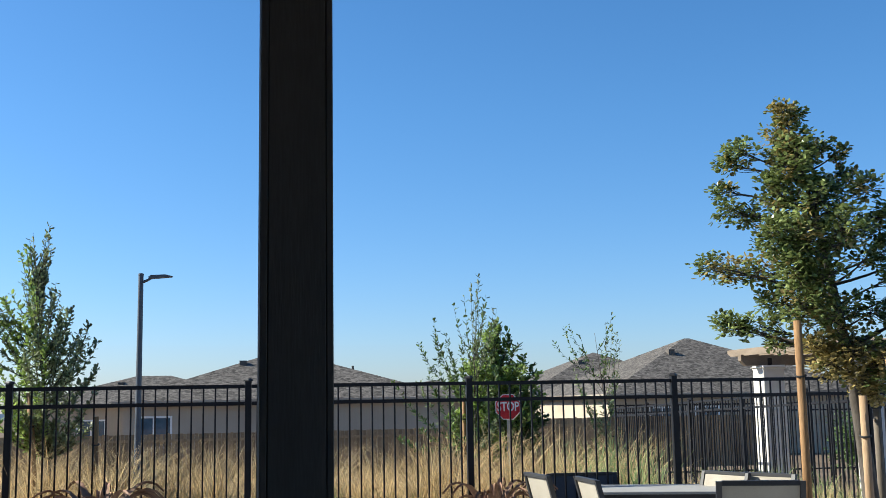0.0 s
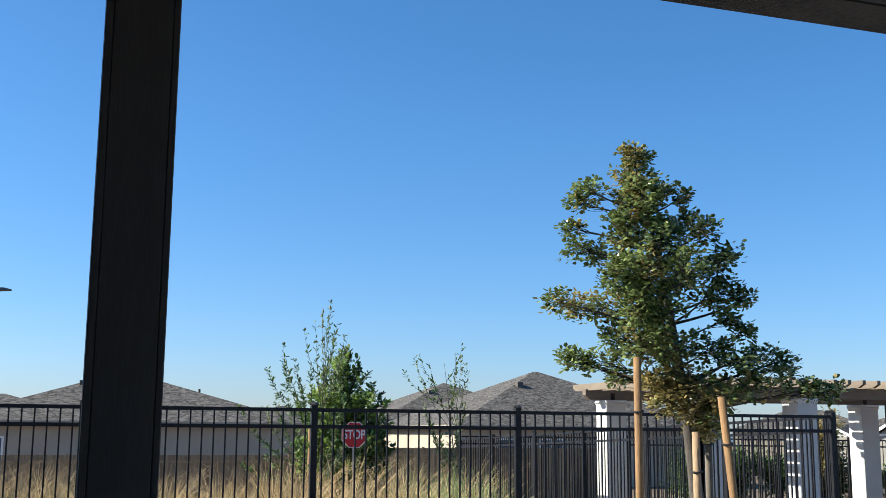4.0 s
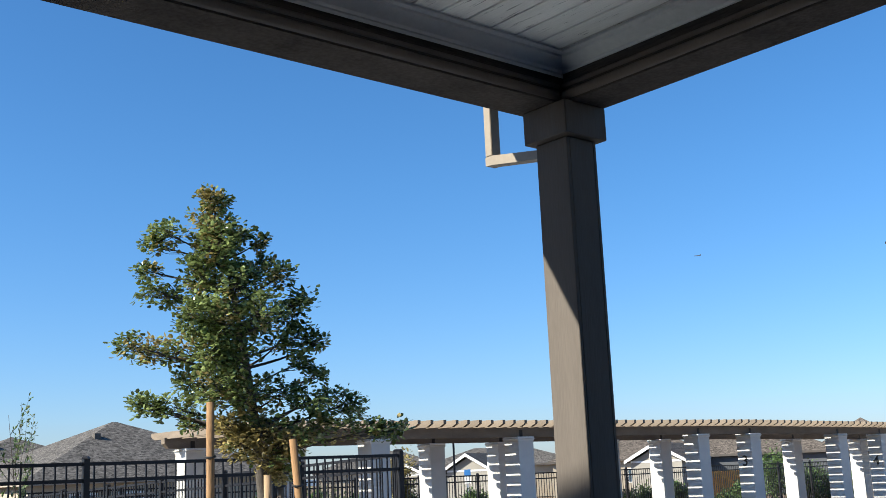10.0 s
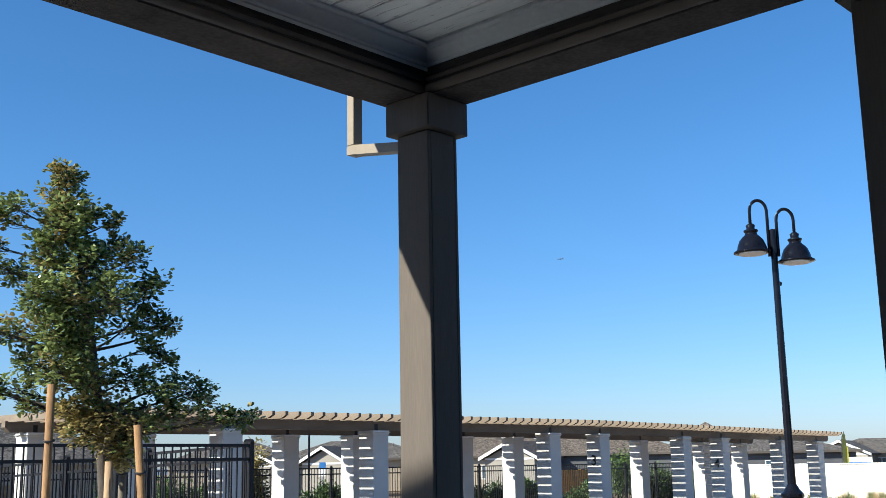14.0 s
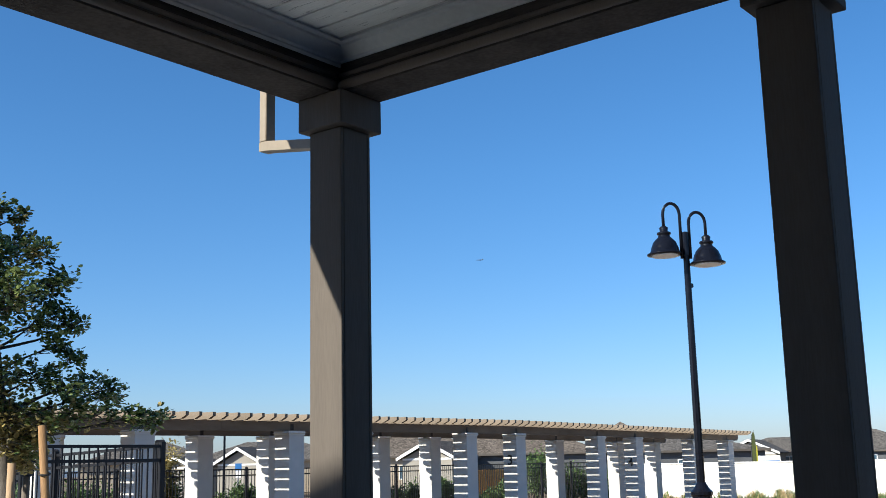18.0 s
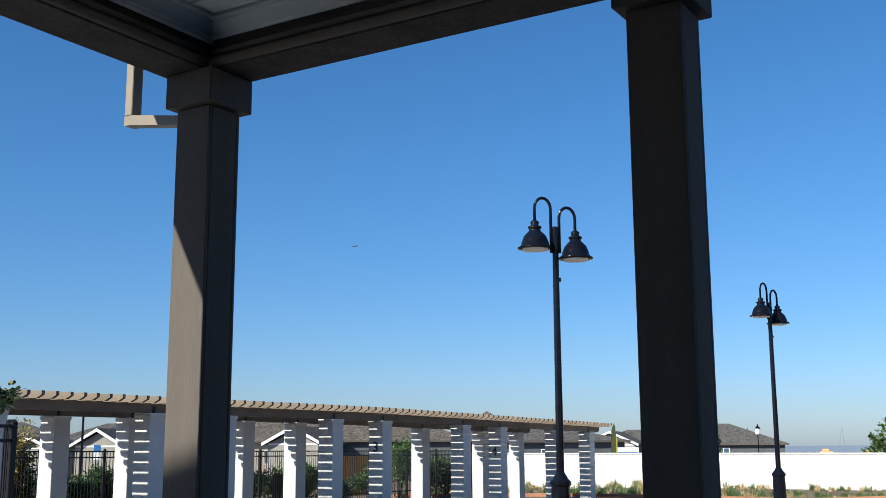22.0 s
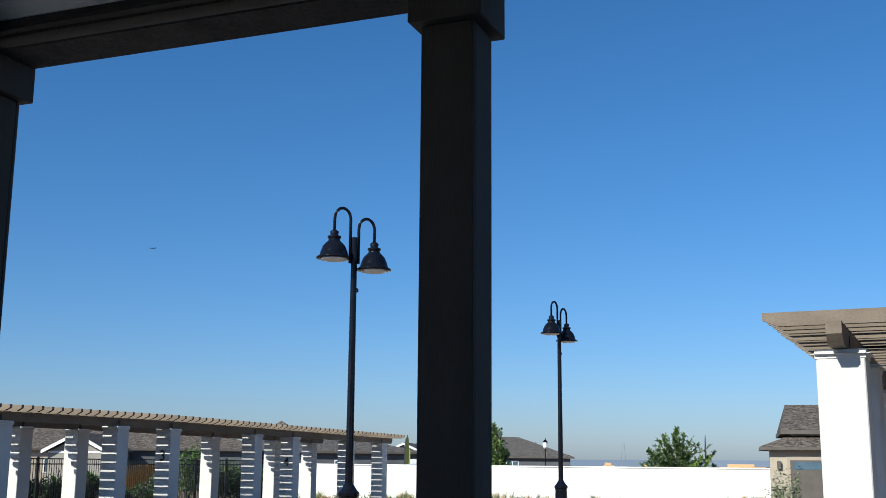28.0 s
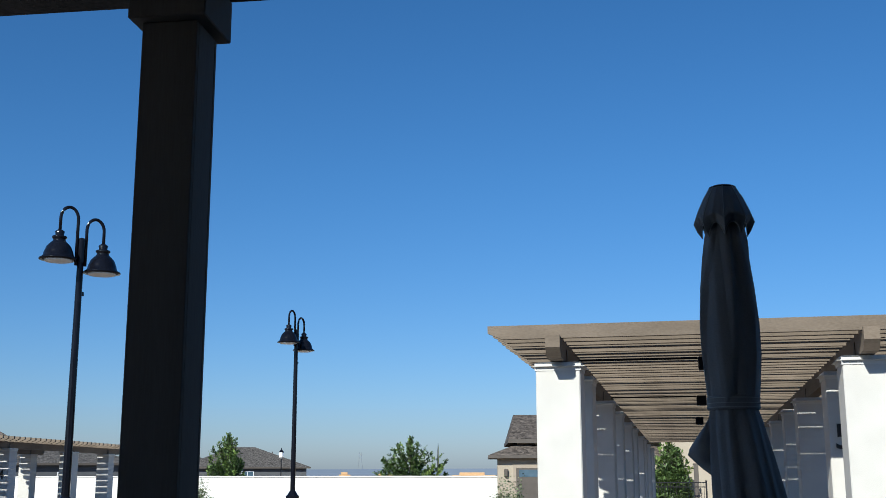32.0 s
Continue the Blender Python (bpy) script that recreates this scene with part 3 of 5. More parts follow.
# ---------------- steel picket fences ----------------
def build_fence(m, length, label, group, post_step=2.43, top=1.92, first=0.0, sag=0.0, pick=0.1215, gap_posts=True):
    """A black picket fence along local x with posts, three rails and pickets; sag: fall of the line per metre."""
    f = thing("fence", label, "fence", m, group)
    post_me = mesh_of("post", lathe(B(-0.034, -0.034, -0.7, 0.034, 0.034, top + 0.035), [(0.052, top + 0.034), (0.052, top + 0.048), (0.03, top + 0.066)], 4), M_BLACK)
    pm = mesh_of("picket", B(-0.0085, -0.0085, -0.55, 0.0085, 0.0085, top - 0.02), M_BLACK)
    n = max(1, round(length / post_step))
    st = length / n
    for i in range(n + 1):
        part("post", post_me, None, f, at=T(i * st, 0, -sag * i * st))
    for i in range(n):
        a, b = i * st, (i + 1) * st
        for z in (top - 0.04, top - 0.222, 0.16):
            bm = bmesh.new()
            prism(bm, [(a + 0.036, z - sag * a), (b - 0.036, z - sag * b), (b - 0.036, z + 0.04 - sag * b), (a + 0.036, z + 0.04 - sag * a)], "y", -0.0185, 0.0185)
            part("rail", bm, M_BLACK, f)
        k = int((st - 0.07) / pick)
        for j in range(k):
            x = a + 0.035 + (st - 0.07) * (j + 0.5) / k
            part("picket", pm, None, f, at=T(x, 0, -sag * x))
    return f


FV, FU = 12.13, 9.29
build_fence(W(-4.84, FV), 12.13, "black steel picket fence with square posts along the patio", "picket fences")
build_fence(W(7.29 + 0.036, FV), FU - 7.29 - 0.036, "short black steel picket fence ending at a corner post", "picket fences")
build_fence(W(FU, FV + 0.08, 0, 90), 14.4, "black steel picket fence running away from the corner", "picket fences", sag=0.028)
build_fence(W(9.5, 27.2, -0.32, 0), 36.5, "long black steel picket fence behind the pergola", "picket fences", sag=0.004)


build_fence(far(-81.5, 48, -0.75, -82), 2.43, "black steel picket gate panel at the far end of the pergola", "picket fences", top=1.8)


# ---------------- pergolas ----------------
def column_mesh(w, h):
    return mesh_of("column", B(-w / 2, -w / 2, 0, w / 2, w / 2, h, bevel=0.012), M_STUCCO), mesh_of("column_cap", cap_bm(w, h), M_CAP)


def cap_bm(w, h):
    bm = B(-w / 2 - 0.055, -w / 2 - 0.055, h - 0.075, w / 2 + 0.055, w / 2 + 0.055, h + 0.02)
    bmesh.ops.bevel(bm, geom=bm.edges[:], offset=0.045, segments=5, affect="EDGES")
    return bm


def numeral(txt, parent, at, size):
    cu = bpy.data.curves.new("numeral", "FONT")
    cu.body, cu.size, cu.extrude, cu.align_x, cu.align_y = txt, size, 0.006, "CENTER", "CENTER"
    cu.offset = 0.004
    cu.materials.append(M_NUM)
    ob = new("numeral", cu)
    ob.parent, ob.matrix_basis = parent, at
    ob["label"] = "black numeral " + txt
    return ob


def build_pergola(m, us, vs, cap_z, foot, label, w=0.5, over=0.5, raft=0.35, ends=(0.5, 0.5), beam_h=0.24, numbers=(), sag=None, row=0, jit=0.006, near=0.0, shift=0.0):
    """A pergola along local x: columns in two rows, a pair of beams on each row, rafters across."""
    sag = sag or (lambda u: 0.0)
    g = thing("pergola", label, "pergola", m, "pergolas")
    H = cap_z - foot
    cm, km = column_mesh(w, H - 0.02)
    for v in vs:
        for i, u in enumerate(us):
            c = part("column", cm, None, g, at=T(u + (near if i == 0 and v == vs[0] else 0.0), v, foot - sag(u)))
            part("column_cap", km, None, c)
            for uu, t, z in numbers:
                if uu == i and v == vs[row]:
                    numeral(t, c, T(-w / 2 - 0.008, shift, z - foot) @ pose(0, 0, 0, 90, 0, -90), 0.42)
    a, b = us[0] - w / 2 - ends[0], us[-1] + w / 2 + ends[1]
    for v in vs:
        cuts = [a] + [(p + q) / 2 for p, q in zip(us[1::2], us[2::2]) if (p + q) / 2 > a] + [b]
        for off in (0.0,):
            for p, q in zip(cuts, cuts[1:]):
                zp, zq = cap_z - sag(p), cap_z - sag(q)
                poly = [(p, zp), (q - 0.004, zq), (q - 0.004, zq + beam_h), (p, zp + beam_h)]
                if p == a:
                    poly[0:1] = [(p, zp + beam_h * 0.45), (p + 0.12, zp)]
                if q == b:
                    j = poly.index((q - 0.004, zq))
                    poly[j:j + 1] = [(q - 0.12, zq), (q - 0.004, zq + beam_h * 0.45)]
                part("beam", prism(bmesh.new(), poly, "y", v + off - 0.08, v + off + 0.08), M_PERG, g)
        for u in us:
            for side in (-0.089, 0.083):
                part("bracket", B(u - 0.05, v + side, cap_z - sag(u) + 0.005, u + 0.05, v + side + 0.006, cap_z - sag(u) + 0.16), M_BLACK, g)
    y0, y1 = min(vs) - w / 2 - over, max(vs) + w / 2 + over
    z0, z1 = beam_h - 0.025, beam_h + 0.125
    rm = mesh_of("rafter", prism(bmesh.new(), [(y0 + 0.16, z0), (y1 - 0.16, z0), (y1, z0 + 0.07), (y1, z1), (y0, z1), (y0, z0 + 0.07)], "x", -0.04, 0.04), M_PERG)
    n = int((b - a - 0.2) / raft)
    for i in range(n + 1):
        u = a + 0.1 + (b - a - 0.2) * i / n + (random.uniform(-jit, jit) if 0 < i < n else 0)
        part("rafter", rm, None, g, at=T(u, random.uniform(-0.01, 0.01), cap_z - sag(u)))
    return g


COLS = (11.5, 14.1, 18.4, 20.8, 25.25, 27.7, 32.45, 35.05, 39.55, 42.7)
build_pergola(W(0, 0, 0), COLS, (19.25, 22.55), 2.41, -0.5, "long pergola of brown timber on white stucco columns", numbers=((5, "3", 1.62), (7, "4", 1.54)),
              over=0.45, sag=lambda u: 0.012 * max(0, u - 27), ends=(0.42, 0.9), near=0.4)
PERG_B = pose(0.17, -0.13, 0, 0, 0, 6.5)
def fall_b(u):
    """The second pergola steps down with the ground."""
    return 0.021 * (u - 12.4)


build_pergola(PERG_B, (12.6, 14.2, 18.02, 20.5, 23.65, 25.85, 29.3, 31.25, 34.35, 37.4), (1.394, -1.899), 2.79, -0.4,
              "pergola of brown timber rafters on white stucco columns beside the patio", over=0.48, raft=0.314, jit=0.022, ends=(0.45, 0.45), numbers=((1, "5", 2.0),), row=1, sag=fall_b, shift=0.09)


def build_pergola_light(u):
    """A box lamp at the middle of the pergola, with a conduit from one of its beams."""
    g = thing("pergola_light", "small black box lamp fixed under the pergola rafters", "lamp", PERG_B @ T(u, -0.2525, 2.79 - fall_b(u)), "pergola lights")
    part("housing", B(-0.07, -0.085, 0.045, 0.07, 0.085, 0.213, bevel=0.012), M_BLACK, g)
    part("lens", B(-0.05, -0.065, 0.038, 0.05, 0.065, 0.0445, bevel=0.002), M_LENS, g, "white glass lens")
    part("conduit", B(-0.014, 0.086, 0.185, 0.014, 1.56, 0.213, bevel=0.004), M_BLACK, g, "black conduit")


for u in (14.0, 19.7, 25.3):
    build_pergola_light(u)


# wide slab out of view, added to bounce light onto columns and rafters
thing("pavement", "unseen pale slab added under the pergola to bounce light", "pavement", pose(0.17, -0.13, 0.193, 0, 1.2, 6.5), kind="structure", data=mesh_of("pavement", B(9.2, -7.5, -0.6, 44.0, 6.5, 0.012), M_BOUNCE_SLAB))


# ---------------- lamps ----------------
def build_lamp(m, turn, h, base_h, label):
    """A black post lamp with two hooked arms at different heights and bell shades."""
    g = thing("street_lamp", label, "street lamp", m, "bell lamps")
    part("base", lathe(bmesh.new(), [(0.2, 0), (0.2, 0.08), (0.15, 0.12), (0.135, base_h - 0.16), (0.155, base_h - 0.14), (0.155, base_h - 0.1), (0.115, base_h - 0.06), (0.06, base_h + 0.03)], 16), M_LAMP, g, smooth=False)
    part("pole", lathe(bmesh.new(), [(0.058, base_h), (0.045, h - 0.82), (0.05, h - 0.81), (0.05, h - 0.47), (0.03, h - 0.455)], 16), M_LAMP, g, smooth=False)
    part("sensor", B(0.04, -0.025, h - 1.27, 0.1, 0.025, h - 1.21, bevel=0.01), M_LAMP, g)
    for s, dz in ((-1, 0.0), (1, -0.13)):
        top = h + dz
        sx = 0.065 * s
        pts = [(sx, 0, top - 0.85 if s < 0 else top - 0.72), (sx, 0, top - 0.2)]
        for i in range(1, 12):
            t = math.pi * i / 12
            pts.append((s * (0.065 + 0.125 - 0.125 * math.cos(t)), 0, top - 0.2 + 0.17 * math.sin(t)))
        pts.append((s * 0.315, 0, top - 0.2))
        pts.append((s * 0.315, 0, top - 0.42))
        R = Matrix.Rotation(radians(turn), 4, "Z")
        part("arm", tube(bmesh.new(), pts, [0.023] * len(pts), 10), M_LAMP, g, at=R, smooth=True)
        z, q = top - 0.40, 1.3
        prof = [(0.035, 0.02), (0.066, 0.0), (0.058, -0.03), (0.060, -0.045), (0.098, -0.052), (0.102, -0.064), (0.098, -0.074), (0.084, -0.08), (0.088, -0.105), (0.118, -0.125), (0.165, -0.165), (0.198, -0.23), (0.21, -0.272), (0.258, -0.295), (0.258, -0.308), (0.205, -0.312)]
        sh = part("shade", lathe(bmesh.new(), [(r, z + d * q) for r, d in prof], 32), M_LAMP, g, "glossy black bell shade", at=R @ T(s * 0.315, 0, 0), smooth=True)
        part("lens", lathe(bmesh.new(), [(0.19, z - 0.313 * q), (0.185, z - 0.325 * q), (0.06, z - 0.335 * q)], 24), M_LENS, sh, "white glass lens")
    return g


build_lamp(far(-53.1, 16.0, 0, 0), -53 + 20, 5.27, 1.22, "tall black post lamp with two bell shades")
build_lamp(far(-63.55, 26.0, 0, 0, (0.13, -0.07)), -63 + 55, 5.3, 1.1, "black post lamp with two bell shades further off")


def build_street_light(m):
    g = thing("street_light", "slim grey steel street light with a flat LED head", "street light", m)
    part("pole", lathe(bmesh.new(), [(0.16, 0), (0.16, 0.1), (0.11, 0.11), (0.085, 7.2), (0.09, 7.22), (0.09, 7.28), (0.05, 7.3)], 14), M_POLE, g)
    part("arm", tube(bmesh.new(), [(0.08, 0, 7.0), (0.2, 0, 7.05), (0.36, 0, 7.13)], [0.05, 0.045, 0.04], 8), M_POLE, g)
    part("head", prism(bmesh.new(), [(0.3, 7.10), (1.02, 7.15), (1.06, 7.18), (0.85, 7.23), (0.36, 7.22), (0.28, 7.17)], "y", -0.14, 0.14), M_POLE, g)
    return g


build_street_light(far(15.63, 38, -1.05, 0, O_A))


def build_stop_sign(m, r, c):
    """An octagon of half-width r with its centre c above the ground."""
    g = thing("stop_sign", "small red octagonal stop sign on a galvanised post behind the fence", "stop sign", m)
    part("post", B(-0.026, -0.012, -0.2, 0.026, 0.012, c + r * 0.9), M_GALV, g)
    oct_ = [(r / math.cos(math.pi / 8) * math.cos(math.pi / 8 + i * math.pi / 4), r / math.cos(math.pi / 8) * math.sin(math.pi / 8 + i * math.pi / 4) + c) for i in range(8)]
    ins = [(x * 0.93, (z - c) * 0.93 + c) for x, z in oct_]
    part("border", prism(bmesh.new(), oct_, "y", -0.024, -0.014), M_SIGNW, g, "white border")
    part("plate", prism(bmesh.new(), ins, "y", -0.029, -0.0245), M_RED, g, "red plate")
    cu = bpy.data.curves.new("word", "FONT")
    cu.body, cu.size, cu.extrude, cu.align_x, cu.align_y, cu.offset = "STOP", r * 1.0, 0.001, "CENTER", "CENTER", 0.004
    cu.materials.append(M_SIGNW)
    ob = new("word", cu)
    ob.parent, ob.matrix_basis = g, T(0, -0.032, c) @ pose(0, 0, 0, 90) @ Matrix.Diagonal((0.72, 1, 1, 1))
    ob["label"] = "white capital letters"
    return g


build_stop_sign(far(-3.13, 17.6, -0.17, -3, O_A), 0.2, 1.79)


# ---------------- umbrella, table, chairs ----------------
def build_umbrella(m, h):
    g = thing("patio_umbrella", "closed charcoal-black canvas patio umbrella tied with a strap", "umbrella", m)
    part("pole", lathe(bmesh.new(), [(0.025, 0.05), (0.025, h - 0.05), (0.01, h - 0.03)], 14), M_DARKF, g)
    part("base_plate", lathe(bmesh.new(), [(0.32, 0), (0.32, 0.05), (0.1, 0.07), (0.05, 0.3)], 24), M_DARKF, g)

    def surface(rows, n, shape):
        """A closed cloth form: rows of (radius, height), shaped by shape(angle, share of the height) -> scale, lift."""
        bm = bmesh.new()
        rings = []
        for i, (r, z) in enumerate(rows):
            ring = []
            for q in range(n):
                a = 2 * math.pi * q / n
                k, dz = shape(a, i / (len(rows) - 1))
                ring.append(bm.verts.new((r * k * math.cos(a), r * k * math.sin(a), z + dz)))
            rings.append(ring)
        for r0, r1 in zip(rings, rings[1:]):
            for q in range(n):
                bm.faces.new((r0[q], r0[(q + 1) % n], r1[(q + 1) % n], r1[q]))
        return bm

    def dense(rows, m):
        out = []
        for (r0, z0), (r1, z1) in zip(rows, rows[1:]):
            out += [(r0 + (r1 - r0) * t / m, z0 + (z1 - z0) * t / m) for t in range(m)]
        return out + [rows[-1]]

    def fold(x, sharp=0.82):
        """A wrapped pleat: a slow swell and a quick fall, once a turn of x."""
        x = x % 1.0
        return x / sharp if x < sharp else (1 - x) / (1 - sharp)

    def upper(a, t):
        x = a / (2 * math.pi)
        tw = x * 6 - 0.55 * t + 0.12 * math.sin(3 * a + 4 * t)
        return 0.93 + (0.10 + 0.05 * (1 - t)) * fold(tw) + 0.03 * math.sin(9 * a + 6 * t) + 0.02 * fold(13 * x + 1.5 * t), 0

    def skirt(a, t):
        x = a / (2 * math.pi)
        tw = x * 6 + 0.35 * t + 0.1 * math.sin(2 * a)
        return 0.96 + (0.05 + 0.24 * t) * (fold(tw, 0.7) - 0.45) + 0.03 * math.sin(11 * a + 3 * t), 0.03 * t * math.sin(4 * a)

    up = dense([(0.102, h - 0.985), (0.110, h - 0.92), (0.125, h - 0.76), (0.126, h - 0.62), (0.116, h - 0.46), (0.103, h - 0.33), (0.092, h - 0.25), (0.084, h - 0.2), (0.05, h - 0.12)], 5)
    part("canopy", surface(up, 180, upper), M_CANVAS, g, "folded black canvas", smooth=True)
    lowr = dense([(0.102, h - 0.985), (0.112, h - 1.05), (0.130, h - 1.2), (0.150, h - 1.4), (0.178, h - 1.62), (0.17, h - 1.63), (0.05, h - 1.5)], 5)
    bm = surface(lowr, 180, skirt)
    for v in bm.verts:                      # the loose cloth hangs to one side
        t = min(max((h - 1.0 - v.co.z) / 0.6, 0), 1)
        v.co.y -= 0.075 * t
    part("skirt", bm, M_CANVAS, g, "loose black canvas below the strap", smooth=True)

    def cap_shape(a, t):
        x = a * 4 / math.pi                 # eight panels between the ribs
        u = abs((x % 1.0) - 0.5) * 2        # 1 at a rib, 0 at the middle of a panel
        long = 1.0 + 1.9 * max(0.0, math.cos(a - 2.75)) ** 24
        lo = (1 - t) ** 2.2
        return 1 + (0.10 * u ** 3 - 0.05) * (1 - t) * t * 3 + 0.02 * math.sin(23 * a + 2) * (1 - t) * (1 - u), lo * (0.052 * (1 - u ** 2.5) - 0.022 * u ** 2.5 * (long - 1))

    vent = dense([(0.098, h - 0.228), (0.114, h - 0.200), (0.128, h - 0.163), (0.107, h - 0.105), (0.084, h - 0.05), (0.063, h - 0.012), (0.058, h), (0.05, h + 0.004)], 5)
    part("top_vent", surface(vent, 192, cap_shape), M_CANVAS, g, "black canvas vent cap with a scalloped hem", smooth=True)
    hem = [(a, cap_shape(a, 0)) for a in [i * math.pi / 96 for i in range(193)]]
    part("hem_piping", tube(bmesh.new(), [(0.099 * k * math.cos(a), 0.099 * k * math.sin(a), h - 0.228 + dz) for a, (k, dz) in hem], [0.003] * 193, 5, False), M_STRAP, g, "grey piping along the hem")
    e = len(vent) - 1
    for i in range(8):                      # stitched seams down the ribs of the vent
        a = i * math.pi / 4
        part("rib_seam", tube(bmesh.new(), [(r * (cap_shape(a, t / e)[0] + 0.012) * math.cos(a), r * (cap_shape(a, t / e)[0] + 0.012) * math.sin(a), z + cap_shape(a, t / e)[1]) for t, (r, z) in enumerate(vent)], [0.0016] * len(vent), 5, False), M_STRAP, g)
    part("top_rim", lathe(bmesh.new(), [(0.059, h - 0.003), (0.060, h + 0.003), (0.046, h + 0.009), (0.01, h + 0.010)], 32), M_DARKF, g)
    part("strap", lathe(bmesh.new(), [(0.109, h - 1.0), (0.113, h - 0.995), (0.113, h - 0.945), (0.109, h - 0.94)], 40), M_CANVAS, g, "black strap")
    for z in (h - 0.99, h - 0.972, h - 0.95):
        part("strap_stitching", tube(bmesh.new(), [(0.1145 * math.cos(i * math.pi / 20), 0.1145 * math.sin(i * math.pi / 20), z) for i in range(41)], [0.0016] * 41, 5, False), M_STRAP, g)
    bm = bmesh.new()
    prev = None
    for i in range(9):
        t = i / 8
        r0, r1 = 0.095, 0.108 + 0.105 * (t / 0.6 if t < 0.6 else (1 - t) / 0.4) ** 0.85
        z = h - 0.995 - 0.235 * t
        ring = [bm.verts.new((-r0 + 0.0, 0.06, z)), bm.verts.new((-(r0 + r1) / 2, 0.085, z - 0.02)), bm.verts.new((-r1, 0.04, z - 0.05)), bm.verts.new((-(r0 + r1) / 2, -0.01, z - 0.02)), bm.verts.new((-r0, 0.0, z))]
        if prev:
            for q in range(4):
                bm.faces.new((prev[q], prev[q + 1], ring[q + 1], ring[q]))
        prev = ring
    part("loose_flap", bm, M_CANVAS, g, "black canvas corner hanging out of the strap", at=pose(0, 0, 0, 0, 0, -90), smooth=True)
    return g


build_umbrella(far(-85.85, 5.0, 0.012, 5, (0.174, -0.142)), 2.845)


def build_table(m):
    g = thing("patio_table", "light grey rectangular patio table with dark legs", "table", m)
    part("tabletop", B(-0.75, -0.5, 0.72, 0.75, 0.5, 0.75, bevel=0.006), M_TABLE, g, "light grey top")
    part("apron", B(-0.7, -0.45, 0.65, 0.7, 0.45, 0.718), M_DARKF, g)
    for x in (-0.68, 0.68):
        for y in (-0.43, 0.43):
            part("leg", B(x - 0.025, y - 0.025, 0, x + 0.025, y + 0.025, 0.65), M_DARKF, g)
    return g


def build_chair(m, sling=None, label="dark metal patio chair with a cream sling seat and back"):
    sling = sling or M_SLING
    g = thing("patio_chair", label, "chair", m, "chairs round the tables")
    w = 0.29
    for x in (-w, w):
        part("leg", tube(bmesh.new(), [(x, -0.26, 0), (x, -0.26, 0.62)], [0.018, 0.018], 6), M_DARKF, g)
        part("leg", tube(bmesh.new(), [(x, 0.26, 0), (x, 0.2, 0.44)], [0.018, 0.018], 6), M_DARKF, g)
        part("armrest", B(x - 0.025, -0.27, 0.62, x + 0.025, 0.22, 0.645, bevel=0.006), M_DARKF, g)
        part("back_rail", prism(bmesh.new(), [(0.17, 0.40), (0.21, 0.40), (0.335, 0.90), (0.295, 0.90)], "x", x - 0.02, x + 0.02), M_DARKF, g)
    part("seat", prism(bmesh.new(), [(-0.25, 0.43), (0.19, 0.40), (0.19, 0.42), (-0.25, 0.45)], "x", -w + 0.022, w - 0.022), sling, g, "woven sling")
    part("backrest", prism(bmesh.new(), [(0.19, 0.45), (0.205, 0.45), (0.312, 0.87), (0.298, 0.87)], "x", -w + 0.022, w - 0.022), sling, g, "woven sling")
    part("top_rail", B(-w + 0.02, 0.292, 0.868, w - 0.02, 0.332, 0.905, bevel=0.004), M_DARKF, g)
    return g


build_table(far(-10.6, 12.0, 0.012, -8, O_A))
_c = build_chair(far(-6.2, 11.0, 0.012, 105, O_A))
_c.scale = (1.1, 1.1, 1.08)
for yw, d, rz, k in ((-8.85, 10.3, 100, 1.0), (-12.75, 11.9, -60, 0.93), (-14.95, 11.6, -50, 0.93), (-15.3, 9.4, 172, 1.05)):
    copy_thing(_c, far(yw, d, 0.012, rz, O_A) @ Matrix.Diagonal((1, 1, k, 1)))
_d = build_chair(far(-7.1, 12.4, 0.012, 5, O_A), M_DKSLING, "dark metal patio chair with a dark grey sling back")
_d.scale = (1.3, 1.1, 0.96)
_t = build_table(W(0, 0, 0))
_t.matrix_basis = far(-37.6, 15.6, 0.012, -30)
for yw, d, rz in ((-31.0, 14.4, 150), (-35.8, 14.3, 140), (-40.9, 14.3, 150), (-43.1, 14.3, 145)):
    copy_thing(_c, far(yw, d, 0.012, rz))


# ---------------- planting ----------------
def leaf_mesh(name, pts, m, size, rng, droop=0.3, aspect=0.5, jit=0.9):
    """Many small folded leaves at the given places (place, outward way)."""
    vs, fs = [], []
    for p, out in pts:
        d = Vector((out.x + rng.uniform(-jit, jit), out.y + rng.uniform(-jit, jit), out.z * (0.5 if jit > 0.6 else 1.0) + rng.uniform(-0.7, 0.7) * jit - droop * 0.2))
        if d.length < 1e-3:
            d = Vector((1, 0, 0))
        d.normalize()
        side = d.cross(Vector((rng.uniform(-0.5, 0.5), rng.uniform(-0.5, 0.5), 1))).normalized()
        nrm = side.cross(d)
        s = size * rng.uniform(0.6, 1.3)
        i = len(vs)
        w = s * aspect
        cup = nrm * s * 0.09
        vs += [p, p + d * s * 0.3 + side * w * 0.42 - cup, p + d * s * 0.75 + side * w * 0.46 - cup, p + d * s, p + d * s * 0.75 - side * w * 0.46 - cup, p + d * s * 0.3 - side * w * 0.42 - cup]
        fs += [(i, i + 1, i + 2, i + 3), (i, i + 3, i + 4, i + 5)]
    return from_np(name, [tuple(v) for v in vs], fs, m)


def limb_points(p0, p1, n, rng, bend):
    pts = []
    mid = Vector((rng.uniform(-1, 1), rng.uniform(-1, 1), rng.uniform(-0.3, 0.3))) * bend * (p1 - p0).length
    for i in range(n + 1):
        t = i / n
        pts.append(p0.lerp(p1, t) + mid * math.sin(math.pi * t))
    return pts


